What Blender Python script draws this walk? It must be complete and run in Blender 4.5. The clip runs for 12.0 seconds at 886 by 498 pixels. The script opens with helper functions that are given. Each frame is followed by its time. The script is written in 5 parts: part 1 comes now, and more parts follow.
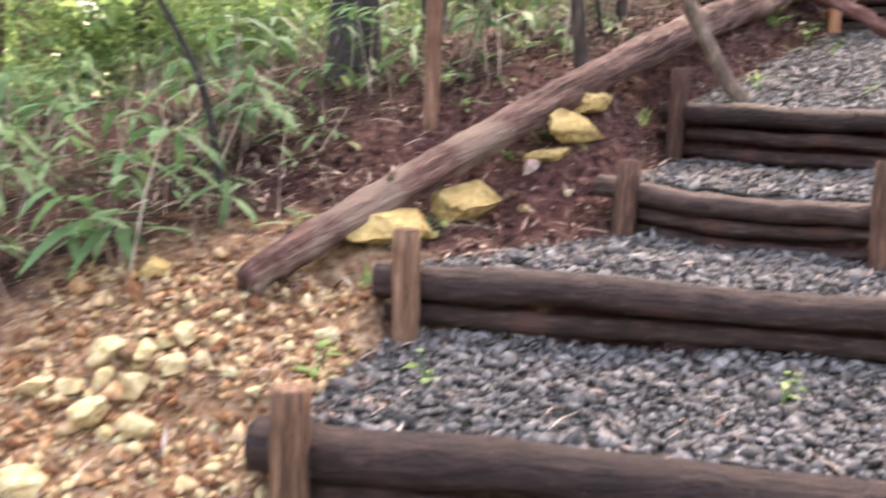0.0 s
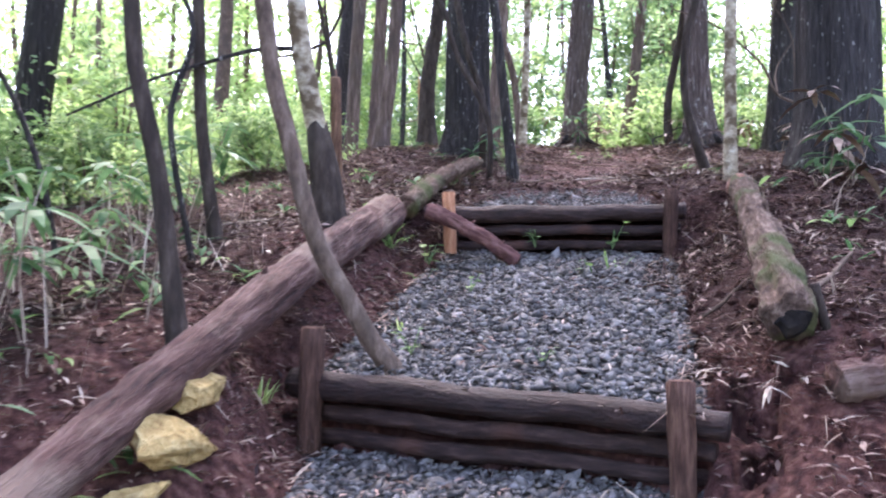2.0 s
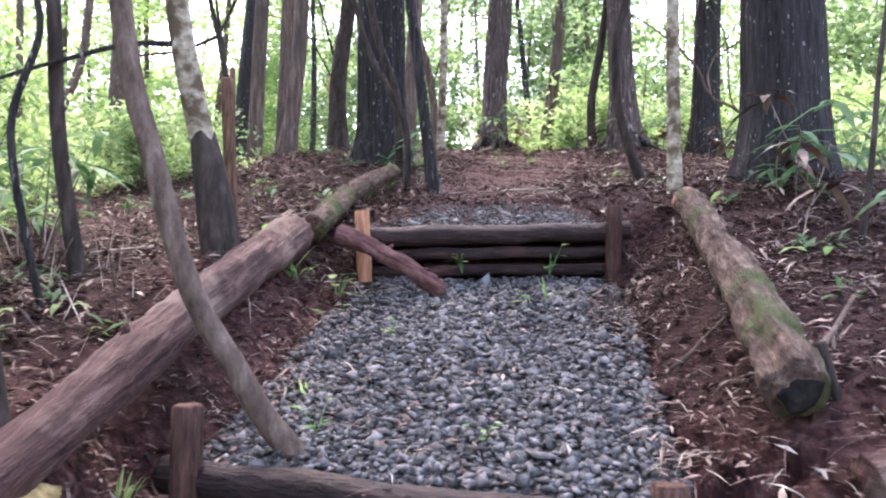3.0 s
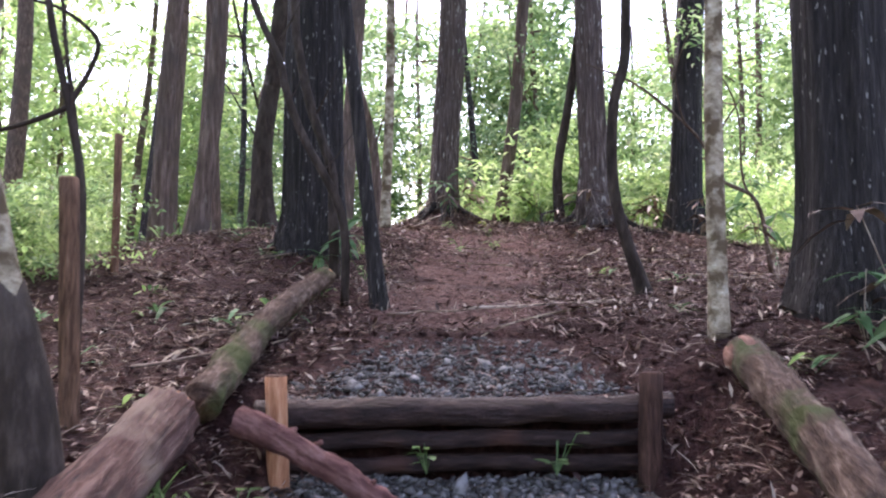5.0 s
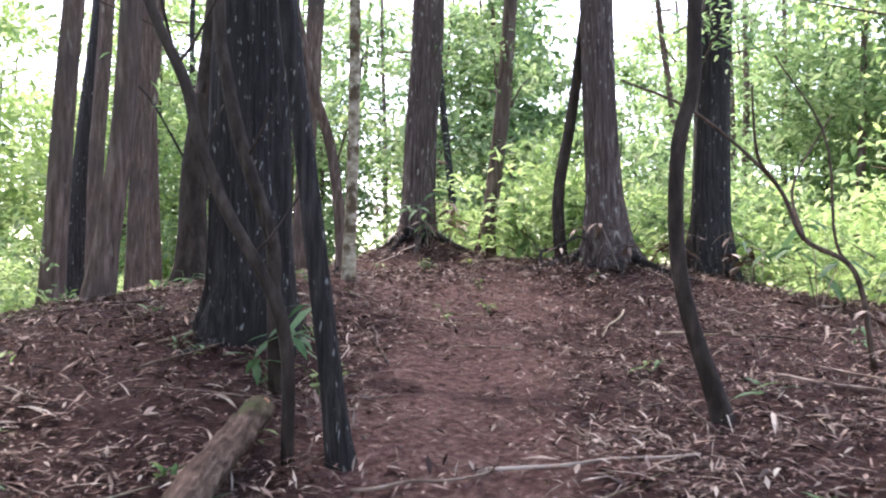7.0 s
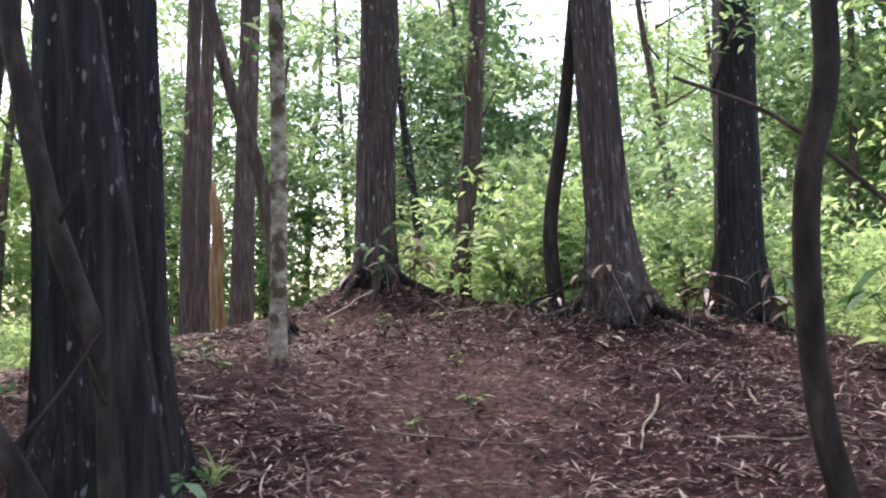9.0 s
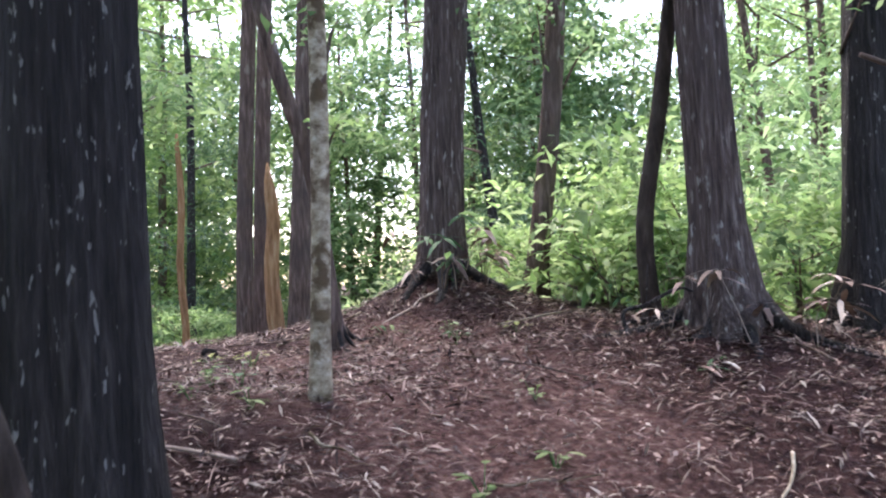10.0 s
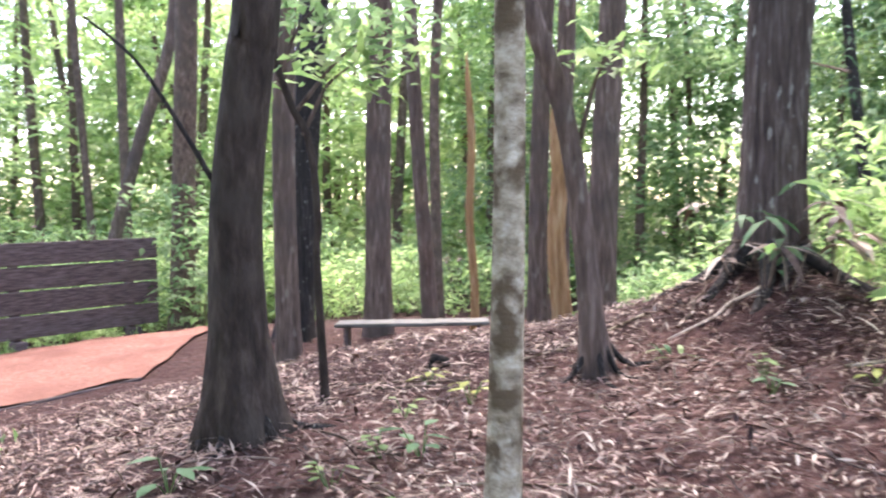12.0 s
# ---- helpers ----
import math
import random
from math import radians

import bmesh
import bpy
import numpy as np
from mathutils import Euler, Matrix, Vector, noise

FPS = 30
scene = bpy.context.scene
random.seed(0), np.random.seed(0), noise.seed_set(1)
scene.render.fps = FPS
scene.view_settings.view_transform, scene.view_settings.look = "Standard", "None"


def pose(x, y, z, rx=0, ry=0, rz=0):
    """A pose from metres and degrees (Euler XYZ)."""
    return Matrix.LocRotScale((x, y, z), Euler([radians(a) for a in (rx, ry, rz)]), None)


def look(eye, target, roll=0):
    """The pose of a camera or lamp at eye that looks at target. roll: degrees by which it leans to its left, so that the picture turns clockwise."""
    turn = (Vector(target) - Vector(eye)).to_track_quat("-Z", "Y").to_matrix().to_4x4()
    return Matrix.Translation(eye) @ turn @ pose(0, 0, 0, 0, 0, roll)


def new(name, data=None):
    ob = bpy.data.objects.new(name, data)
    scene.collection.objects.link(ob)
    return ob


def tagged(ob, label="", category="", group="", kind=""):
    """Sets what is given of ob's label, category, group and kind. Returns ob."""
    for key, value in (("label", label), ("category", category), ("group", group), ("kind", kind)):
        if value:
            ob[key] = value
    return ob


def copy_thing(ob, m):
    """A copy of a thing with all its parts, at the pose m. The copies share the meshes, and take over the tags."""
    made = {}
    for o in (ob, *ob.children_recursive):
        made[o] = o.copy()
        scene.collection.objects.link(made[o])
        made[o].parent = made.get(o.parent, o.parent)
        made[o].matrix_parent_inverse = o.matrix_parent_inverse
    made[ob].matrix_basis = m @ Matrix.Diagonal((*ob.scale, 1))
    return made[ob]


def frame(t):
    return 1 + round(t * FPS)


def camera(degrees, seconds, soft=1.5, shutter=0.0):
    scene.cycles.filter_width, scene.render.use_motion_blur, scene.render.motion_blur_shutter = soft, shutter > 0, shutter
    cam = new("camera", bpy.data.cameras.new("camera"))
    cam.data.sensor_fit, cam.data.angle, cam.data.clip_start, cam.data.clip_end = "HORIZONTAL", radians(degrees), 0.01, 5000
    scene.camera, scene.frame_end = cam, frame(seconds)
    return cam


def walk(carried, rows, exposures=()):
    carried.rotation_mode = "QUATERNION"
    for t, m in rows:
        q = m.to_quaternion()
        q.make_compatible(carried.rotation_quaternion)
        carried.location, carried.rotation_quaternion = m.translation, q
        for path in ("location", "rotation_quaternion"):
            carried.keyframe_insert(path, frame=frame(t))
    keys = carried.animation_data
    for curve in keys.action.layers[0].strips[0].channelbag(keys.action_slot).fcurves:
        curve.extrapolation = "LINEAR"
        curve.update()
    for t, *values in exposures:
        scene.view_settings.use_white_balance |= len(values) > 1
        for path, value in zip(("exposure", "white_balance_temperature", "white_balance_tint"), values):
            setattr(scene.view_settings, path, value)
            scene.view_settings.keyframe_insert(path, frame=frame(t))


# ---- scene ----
cam = camera(52.6, 12.0, 2.1, 0.3)
METRES, EYE, TILT, LEAN, TURN = 10.0, 1.4, -8.5, -2.0, 0.0
ROWS = [
    (0.0, 0.0, 0.0, 0.0, 0.0, 0.0, 0.0),
    (0.5, 0.0038, 0.0357, 0.0173, -12.07, 3.28, 1.34),
    (1.0, 0.003, 0.0611, 0.0269, -18.64, 6.4, 2.58),
    (1.5, 0.0009, 0.0923, 0.0448, -21.62, 9.13, 3.64),
    (2.0, 0.0086, 0.131, 0.0622, -27.01, 9.2, 4.92),
    (2.5, 0.0261, 0.1602, 0.0765, -30.29, 8.56, 5.78),
    (4.5, 0.0943, 0.2821, 0.1399, -35.88, 9.35, 7.27),
    (5.0, 0.1216, 0.3128, 0.1645, -36.43, 10.41, 6.7),
    (5.5, 0.1472, 0.3594, 0.182, -39.68, 9.86, 6.92),
    (6.0, 0.1725, 0.3882, 0.2089, -40.94, 9.71, 6.66),
    (6.5, 0.1946, 0.4111, 0.2282, -39.09, 10.09, 6.88),
    (7.0, 0.2141, 0.4403, 0.2466, -38.71, 9.1, 7.18),
    (9.0, 0.3213, 0.5579, 0.3016, -40.48, 9.29, 9.61),
    (9.5, 0.3486, 0.5858, 0.3098, -36.57, 9.1, 9.48),
    (10.0, 0.3766, 0.6154, 0.3362, -35.77, 7.65, 9.11),
    (10.5, 0.408, 0.6333, 0.3532, -32.14, 7.71, 7.88),
    (11.0, 0.438, 0.6614, 0.3616, -27.04, 7.1, 6.71),
    (11.5, 0.466, 0.6934, 0.3727, -21.78, 5.74, 5.42),
    (12.0, 0.4932, 0.7337, 0.385, -13.78, 5.27, 5.18),
]
EXPOSURES = [(0.0, 3.7, 8800, 25), (0.5, 3.65, 7600, 27), (1.0, 3.77, 6500, 23), (1.5, 3.52, 6500, 28), (2.5, 3.4, 6750, 27), (4.5, 3.1, 7000, 28), (5.2, 2.85, 6900, 28), (6.0, 2.95, 6850, 27), (6.5, 2.28, 7000, 22), (7.0, 2.95, 7000, 24), (9.0, 2.47, 6950, 24), (9.5, 2.4, 7000, 25), (10.0, 2.72, 6550, 23), (11.0, 3.15, 6350, 24), (11.5, 3.36, 6550, 24), (12.0, 3.34, 6850, 22)]
walk(cam, [(t, pose(0, 0, EYE, TILT, LEAN, TURN) @ pose(METRES * x, METRES * y, METRES * z, 90 + pitch, roll, yaw)) for t, x, y, z, yaw, pitch, roll in ROWS], EXPOSURES)

# light: an overcast sky over the wood, with a weak, wide sun behind the cloud
world = bpy.data.worlds.new("overcast_sky")
scene.world = world
world.use_nodes = True
wn = world.node_tree.nodes
sky = wn.new("ShaderNodeTexSky")
sky.sky_type = "NISHITA"
sky.sun_disc = False
sky.sun_elevation, sky.sun_rotation = radians(58), radians(20)
sky.air_density, sky.dust_density, sky.ozone_density = 1.0, 2.0, 1.0
wn["Background"].inputs["Strength"].default_value = 0.15
world.node_tree.links.new(sky.outputs[0], wn["Background"].inputs["Color"])
sun = new("sun", bpy.data.lights.new("sun", "SUN"))
sun.data.energy, sun.data.angle, sun.data.color = 1.5, radians(25), (1.0, 0.97, 0.92)
sun.matrix_world = look((4 + 20 * math.sin(radians(20)), 8 + 20 * math.cos(radians(20)), 32), (4, 8, 0))


# ---- materials ----
def material(name, colours, scale=8.0, rough=0.8, bump=0.4, stretch=(1, 1, 1), spread=0.0, glow_through=0.0, blotch=None, detail=6.0, gloss=0.15, height=0.02):
    """Ramp of colours over fine noise, mixed with a coarser blotch; spread varies it per island and object."""
    m = bpy.data.materials.new(name)
    m.use_nodes = True
    nt = m.node_tree
    n, link = nt.nodes, nt.links.new
    bsdf = n["Principled BSDF"]
    bsdf.inputs["Roughness"].default_value = rough
    bsdf.inputs["Specular IOR Level"].default_value = gloss
    tc = n.new("ShaderNodeTexCoord")
    mp = n.new("ShaderNodeMapping")
    mp.inputs["Scale"].default_value = stretch
    link(tc.outputs["Object"], mp.inputs["Vector"])
    fine = n.new("ShaderNodeTexNoise")
    fine.inputs["Scale"].default_value, fine.inputs["Detail"].default_value, fine.inputs["Roughness"].default_value = scale, detail, 0.65
    link(mp.outputs[0], fine.inputs["Vector"])
    ramp = n.new("ShaderNodeValToRGB")
    ramp.color_ramp.elements[0].position, ramp.color_ramp.elements[1].position = 0.3, 0.72
    els = ramp.color_ramp.elements
    while len(els) < len(colours):
        els.new(0.5)
    for i, c in enumerate(colours):
        els[i].position = 0.3 + 0.42 * i / max(1, len(colours) - 1)
        els[i].color = (*c, 1)
    fac = fine.outputs["Fac"]
    if spread:
        geo = n.new("ShaderNodeNewGeometry")
        info = n.new("ShaderNodeObjectInfo")
        add = n.new("ShaderNodeMath")
        add.operation = "ADD"
        link(geo.outputs["Random Per Island"], add.inputs[0])
        link(info.outputs["Random"], add.inputs[1])
        fr = n.new("ShaderNodeMath")
        fr.operation = "FRACT"
        link(add.outputs[0], fr.inputs[0])
        mr = n.new("ShaderNodeMapRange")
        mr.inputs["To Min"].default_value, mr.inputs["To Max"].default_value = -spread, spread
        link(fr.outputs[0], mr.inputs["Value"])
        add2 = n.new("ShaderNodeMath")
        add2.operation = "ADD"
        link(fac, add2.inputs[0])
        link(mr.outputs[0], add2.inputs[1])
        fac = add2.outputs[0]
    link(fac, ramp.inputs["Fac"])
    colour = ramp.outputs["Color"]
    if blotch:
        tint, bscale, lo, hi = blotch
        big = n.new("ShaderNodeTexNoise")
        big.inputs["Scale"].default_value, big.inputs["Detail"].default_value = bscale, 4.0
        link(tc.outputs["Object"], big.inputs["Vector"])
        mr2 = n.new("ShaderNodeMapRange")
        mr2.inputs["From Min"].default_value, mr2.inputs["From Max"].default_value = lo, hi
        link(big.outputs["Fac"], mr2.inputs["Value"])
        mix = n.new("ShaderNodeMix")
        mix.data_type = "RGBA"
        link(mr2.outputs[0], mix.inputs["Factor"])
        link(colour, mix.inputs["A"])
        mix.inputs["B"].default_value = (*tint, 1)
        colour = mix.outputs["Result"]
    link(colour, bsdf.inputs["Base Color"])
    if bump:
        bp = n.new("ShaderNodeBump")
        bp.inputs["Strength"].default_value, bp.inputs["Distance"].default_value = bump, height
        link(fine.outputs["Fac"], bp.inputs["Height"])
        link(bp.outputs[0], bsdf.inputs["Normal"])
    if glow_through:
        tr = n.new("ShaderNodeBsdfTranslucent")
        link(colour, tr.inputs["Color"])
        ms = n.new("ShaderNodeMixShader")
        ms.inputs["Fac"].default_value = glow_through
        link(bsdf.outputs[0], ms.inputs[1])
        link(tr.outputs[0], ms.inputs[2])
        link(ms.outputs[0], n["Material Output"].inputs["Surface"])
    return m


SOIL = material("forest_soil", [(0.013, 0.0046, 0.0040), (0.044, 0.0175, 0.0145), (0.105, 0.053, 0.042)], 20, 0.9, 1.0, blotch=((0.030, 0.0100, 0.0086), 1.1, 0.48, 0.66), detail=10.0, height=0.06)


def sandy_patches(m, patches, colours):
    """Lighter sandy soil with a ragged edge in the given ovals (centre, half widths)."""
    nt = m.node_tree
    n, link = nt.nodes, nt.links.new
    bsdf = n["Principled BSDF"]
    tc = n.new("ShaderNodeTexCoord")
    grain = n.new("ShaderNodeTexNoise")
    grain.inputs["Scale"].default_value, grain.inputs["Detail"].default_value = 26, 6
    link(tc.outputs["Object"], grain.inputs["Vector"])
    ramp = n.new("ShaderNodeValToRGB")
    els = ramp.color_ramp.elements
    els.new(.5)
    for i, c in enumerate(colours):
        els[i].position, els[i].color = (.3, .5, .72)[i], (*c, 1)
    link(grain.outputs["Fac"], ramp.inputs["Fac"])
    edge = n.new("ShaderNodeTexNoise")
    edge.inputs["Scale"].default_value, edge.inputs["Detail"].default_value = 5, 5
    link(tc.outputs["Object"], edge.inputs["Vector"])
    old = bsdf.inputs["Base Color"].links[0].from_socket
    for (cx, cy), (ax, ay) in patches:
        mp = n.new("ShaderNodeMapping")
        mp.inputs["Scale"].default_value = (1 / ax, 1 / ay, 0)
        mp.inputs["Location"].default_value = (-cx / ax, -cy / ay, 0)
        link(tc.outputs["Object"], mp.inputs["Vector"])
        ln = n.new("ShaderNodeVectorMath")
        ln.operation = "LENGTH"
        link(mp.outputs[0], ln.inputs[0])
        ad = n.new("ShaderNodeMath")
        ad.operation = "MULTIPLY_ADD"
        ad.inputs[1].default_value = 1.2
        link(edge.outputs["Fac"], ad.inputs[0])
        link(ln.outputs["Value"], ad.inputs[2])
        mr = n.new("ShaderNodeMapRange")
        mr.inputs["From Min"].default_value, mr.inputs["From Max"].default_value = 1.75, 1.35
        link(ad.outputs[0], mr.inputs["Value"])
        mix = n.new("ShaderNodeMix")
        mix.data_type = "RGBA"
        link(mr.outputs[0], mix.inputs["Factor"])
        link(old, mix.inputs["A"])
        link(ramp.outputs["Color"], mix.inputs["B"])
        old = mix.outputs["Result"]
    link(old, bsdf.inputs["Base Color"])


sandy_patches(SOIL, [((-.62, 2.3), (.85, 1.1)), ((1.80, 2.45), (.34, .45))], [(0.16, 0.070, 0.038), (0.32, 0.18, 0.10), (0.50, 0.36, 0.24)])
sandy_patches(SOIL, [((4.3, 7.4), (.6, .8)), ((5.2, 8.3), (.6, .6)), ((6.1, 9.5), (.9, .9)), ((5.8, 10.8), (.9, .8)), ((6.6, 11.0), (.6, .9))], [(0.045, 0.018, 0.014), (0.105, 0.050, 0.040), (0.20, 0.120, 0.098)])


def lichen_flecks(m, colour, scale, lo, hi):
    """Small pale flecks of lichen and bare sapwood, drawn out along the trunk."""
    nt = m.node_tree
    n, link = nt.nodes, nt.links.new
    bsdf = n["Principled BSDF"]
    tc = n.new("ShaderNodeTexCoord")
    mp = n.new("ShaderNodeMapping")
    mp.inputs["Scale"].default_value = (1, 1, 0.3)
    link(tc.outputs["Object"], mp.inputs["Vector"])
    tex = n.new("ShaderNodeTexNoise")
    tex.inputs["Scale"].default_value, tex.inputs["Detail"].default_value = scale, 3.0
    link(mp.outputs[0], tex.inputs["Vector"])
    mr = n.new("ShaderNodeMapRange")
    mr.inputs["From Min"].default_value, mr.inputs["From Max"].default_value = lo, hi
    link(tex.outputs["Fac"], mr.inputs["Value"])
    mix = n.new("ShaderNodeMix")
    mix.data_type = "RGBA"
    link(mr.outputs[0], mix.inputs["Factor"])
    link(bsdf.inputs["Base Color"].links[0].from_socket, mix.inputs["A"])
    mix.inputs["B"].default_value = (*colour, 1)
    link(mix.outputs["Result"], bsdf.inputs["Base Color"])


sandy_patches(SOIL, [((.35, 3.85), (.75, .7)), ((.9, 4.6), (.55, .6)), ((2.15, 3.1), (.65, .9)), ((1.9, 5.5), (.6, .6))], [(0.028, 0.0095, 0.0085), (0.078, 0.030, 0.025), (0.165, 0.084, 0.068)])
RED_EARTH = material("red_earth", [(0.125, 0.052, 0.038), (0.185, 0.088, 0.064), (0.27, 0.150, 0.112)], 26, 0.95, 0.9, blotch=((0.135, 0.058, 0.042), 1.6, 0.45, 0.7), detail=9.0)
GRAVEL_BED = material("gravel_bed", [(0.05, 0.043, 0.038), (0.11, 0.098, 0.088), (0.19, 0.174, 0.16)], 40, 0.9, 0.9)
STONE = material("crushed_stone", [(0.034, 0.030, 0.028), (0.090, 0.081, 0.076), (0.205, 0.188, 0.177)], 25, 0.7, 0.3, spread=0.17, gloss=0.3)
PEBBLE = material("pale_pebble", [(0.187, 0.102, 0.051), (0.357, 0.246, 0.128), (0.510, 0.425, 0.289)], 25, 0.85, 0.3, spread=0.2)
YELLOW_ROCK = material("yellow_rock", [(0.25, 0.15, 0.055), (0.46, 0.315, 0.128), (0.60, 0.46, 0.23)], 18, 0.85, 1.0, blotch=((0.19, 0.125, 0.045), 11, 0.50, 0.66), height=0.04)
CREAM_ROCK = material("cream_rock", [(0.30, 0.205, 0.09), (0.49, 0.39, 0.215), (0.62, 0.54, 0.36)], 14, 0.85, 0.9, blotch=((0.25, 0.155, 0.07), 9, 0.53, 0.68), height=0.03)
CEDAR_BARK = material("cedar_bark", [(0.032, 0.021, 0.018), (0.105, 0.073, 0.062), (0.27, 0.215, 0.185)], 9, 0.85, 1.0, (5, 5, 0.45), blotch=((0.090, 0.065, 0.056), 1.5, 0.45, 0.7), gloss=0.25, height=0.06)
DARK_BARK = material("dark_bark", [(0.012, 0.0097, 0.0092), (0.033, 0.027, 0.025), (0.082, 0.069, 0.063)], 9, 0.8, 1.0, (5, 5, 0.45), blotch=((0.030, 0.025, 0.023), 1.5, 0.5, 0.7), gloss=0.22, height=0.06)
BROWN_BARK = material("brown_bark", [(0.050, 0.032, 0.026), (0.130, 0.088, 0.070), (0.26, 0.186, 0.154)], 8, 0.9, 0.9, (4, 4, 0.5), blotch=((0.080, 0.061, 0.053), 2, 0.45, 0.7), height=0.03)
SMOOTH_BARK = material("smooth_dark_bark", [(0.017, 0.012, 0.009), (0.040, 0.028, 0.022), (0.092, 0.068, 0.054)], 11, 0.85, 0.8, (1.6, 1.6, 0.5), blotch=((0.055, 0.043, 0.034), 4, 0.5, 0.7))
PALE_BARK = material("pale_bark", [(0.115, 0.083, 0.050), (0.33, 0.268, 0.186), (0.56, 0.495, 0.385)], 16, 0.85, 0.7, (1, 1, 1.6), blotch=((0.105, 0.073, 0.043), 9, 0.48, 0.58))
GREY_BARK = material("grey_bark", [(0.045, 0.030, 0.022), (0.120, 0.080, 0.059), (0.23, 0.168, 0.130)], 12, 0.85, 0.8, (2, 2, 0.8), blotch=((0.085, 0.062, 0.047), 4, 0.45, 0.65))
RED_LOG = material("peeling_log", [(0.022, 0.0095, 0.008), (0.098, 0.043, 0.034), (0.24, 0.142, 0.112)], 11, 0.75, 1.0, (0.35, 3, 3), blotch=((0.20, 0.130, 0.098), 2.6, 0.51, 0.60), gloss=0.25, height=0.06)
MOSS_LOG = material("mossy_log", [(0.034, 0.020, 0.015), (0.105, 0.066, 0.048), (0.26, 0.185, 0.140)], 10, 0.9, 0.9, (0.7, 3, 3), blotch=((0.070, 0.076, 0.030), 4.5, 0.50, 0.66), height=0.05)
RED_BRANCH = material("red_branch", [(0.045, 0.018, 0.016), (0.13, 0.058, 0.05), (0.26, 0.14, 0.12)], 10, 0.9, 0.9, (0.6, 3, 3))
PINK_STONE = material("pink_stone", [(0.26, 0.15, 0.12), (0.40, 0.27, 0.23), (0.52, 0.40, 0.35)], 14, 0.85, 0.4)
STEP_LOG = material("step_log", [(0.010, 0.0050, 0.0042), (0.032, 0.0160, 0.0130), (0.088, 0.051, 0.042)], 9, 0.6, 0.8, (1.2, 5, 5), spread=0.06, blotch=((0.070, 0.031, 0.022), 4, 0.58, 0.72), gloss=0.25, height=0.03)
POST_WOOD = material("post_wood", [(0.030, 0.015, 0.011), (0.082, 0.041, 0.029), (0.17, 0.092, 0.064)], 14, 0.85, 0.8, (4, 4, 0.6), spread=0.14)
LIGHT_POST = material("light_post_wood", [(0.070, 0.036, 0.022), (0.175, 0.094, 0.058), (0.31, 0.19, 0.125)], 14, 0.85, 0.8, (4, 4, 0.6), spread=0.14)
RED_POST = material("reddish_stake_wood", [(0.060, 0.026, 0.017), (0.165, 0.082, 0.053), (0.29, 0.17, 0.115)], 10, 0.85, 0.6, (4, 4, 0.6), blotch=((0.10, 0.045, 0.03), 5, 0.5, 0.7))
ORANGE_WOOD = material("fresh_split_wood", [(0.24, 0.09, 0.045), (0.42, 0.19, 0.10), (0.56, 0.31, 0.19)], 12, 0.8, 0.6, (4, 4, 0.6))
STRIPPED_WOOD = material("stripped_wood", [(0.13, 0.055, 0.038), (0.26, 0.13, 0.092), (0.38, 0.22, 0.165)], 12, 0.8, 0.7, (0.6, 4, 4))
SNAG_WOOD = material("snag_wood", [(0.16, 0.078, 0.037), (0.34, 0.185, 0.088), (0.50, 0.33, 0.19)], 9, 0.85, 0.8, (4, 4, 0.4), height=0.03)
BOARD = material("dark_board", [(0.05, 0.036, 0.034), (0.11, 0.082, 0.078), (0.18, 0.138, 0.132)], 10, 0.75, 0.3, (0.6, 5, 5), spread=0.08)
GREY_BOARD = material("weathered_board", [(0.060, 0.056, 0.048), (0.125, 0.118, 0.105), (0.20, 0.19, 0.17)], 10, 0.85, 0.3, (0.6, 5, 5))
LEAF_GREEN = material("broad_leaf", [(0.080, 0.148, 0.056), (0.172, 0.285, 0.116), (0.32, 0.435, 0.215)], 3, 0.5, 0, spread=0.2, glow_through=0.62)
LEAF_BRIGHT = material("young_and_backlit_leaf", [(0.16, 0.27, 0.09), (0.30, 0.44, 0.16), (0.46, 0.58, 0.27)], 3, 0.5, 0, spread=0.2, glow_through=0.62)
LEAF_DEEP = material("conifer_leaf", [(0.045, 0.092, 0.052), (0.088, 0.158, 0.085), (0.15, 0.24, 0.13)], 3, 0.6, 0, spread=0.2, glow_through=0.45)
LEAF_SASA = material("bamboo_grass_leaf", [(0.045, 0.105, 0.042), (0.095, 0.190, 0.080), (0.18, 0.285, 0.145)], 6, 0.55, 0, spread=0.2, glow_through=0.4, gloss=0.15)
DRY_LEAF = material("dry_leaf", [(0.026, 0.0105, 0.0082), (0.088, 0.040, 0.031), (0.32, 0.215, 0.170)], 6, 0.7, 0, spread=0.30, gloss=0.3)
STRAW = material("dry_straw", [(0.080, 0.046, 0.034), (0.205, 0.140, 0.102), (0.42, 0.335, 0.265)], 6, 0.7, 0, spread=0.28, gloss=0.3)
GRIT = material("orange_grit", [(0.12, 0.048, 0.023), (0.27, 0.135, 0.064), (0.46, 0.31, 0.18)], 22, 0.85, 0.4, spread=0.3)
HOLE_DARK = material("charred_wood_and_hollow_shade", [(0.006, 0.005, 0.005), (0.015, 0.012, 0.011), (0.03, 0.024, 0.02)], 20, 0.95, 0.8)

lichen_flecks(DARK_BARK, (0.25, 0.235, 0.215), 48, 0.65, 0.70)
lichen_flecks(CEDAR_BARK, (0.33, 0.30, 0.26), 30, 0.62, 0.70)
lichen_flecks(BROWN_BARK, (0.26, 0.22, 0.18), 12, 0.64, 0.74)


# ---- mesh helpers ----
def mesh_of(name, verts, faces, mat, smooth=False):
    me = bpy.data.meshes.new(name)
    me.from_pydata([tuple(v) for v in verts], [], [tuple(f) for f in faces])
    me.materials.append(mat)
    if smooth:
        me.shade_smooth()
    return me


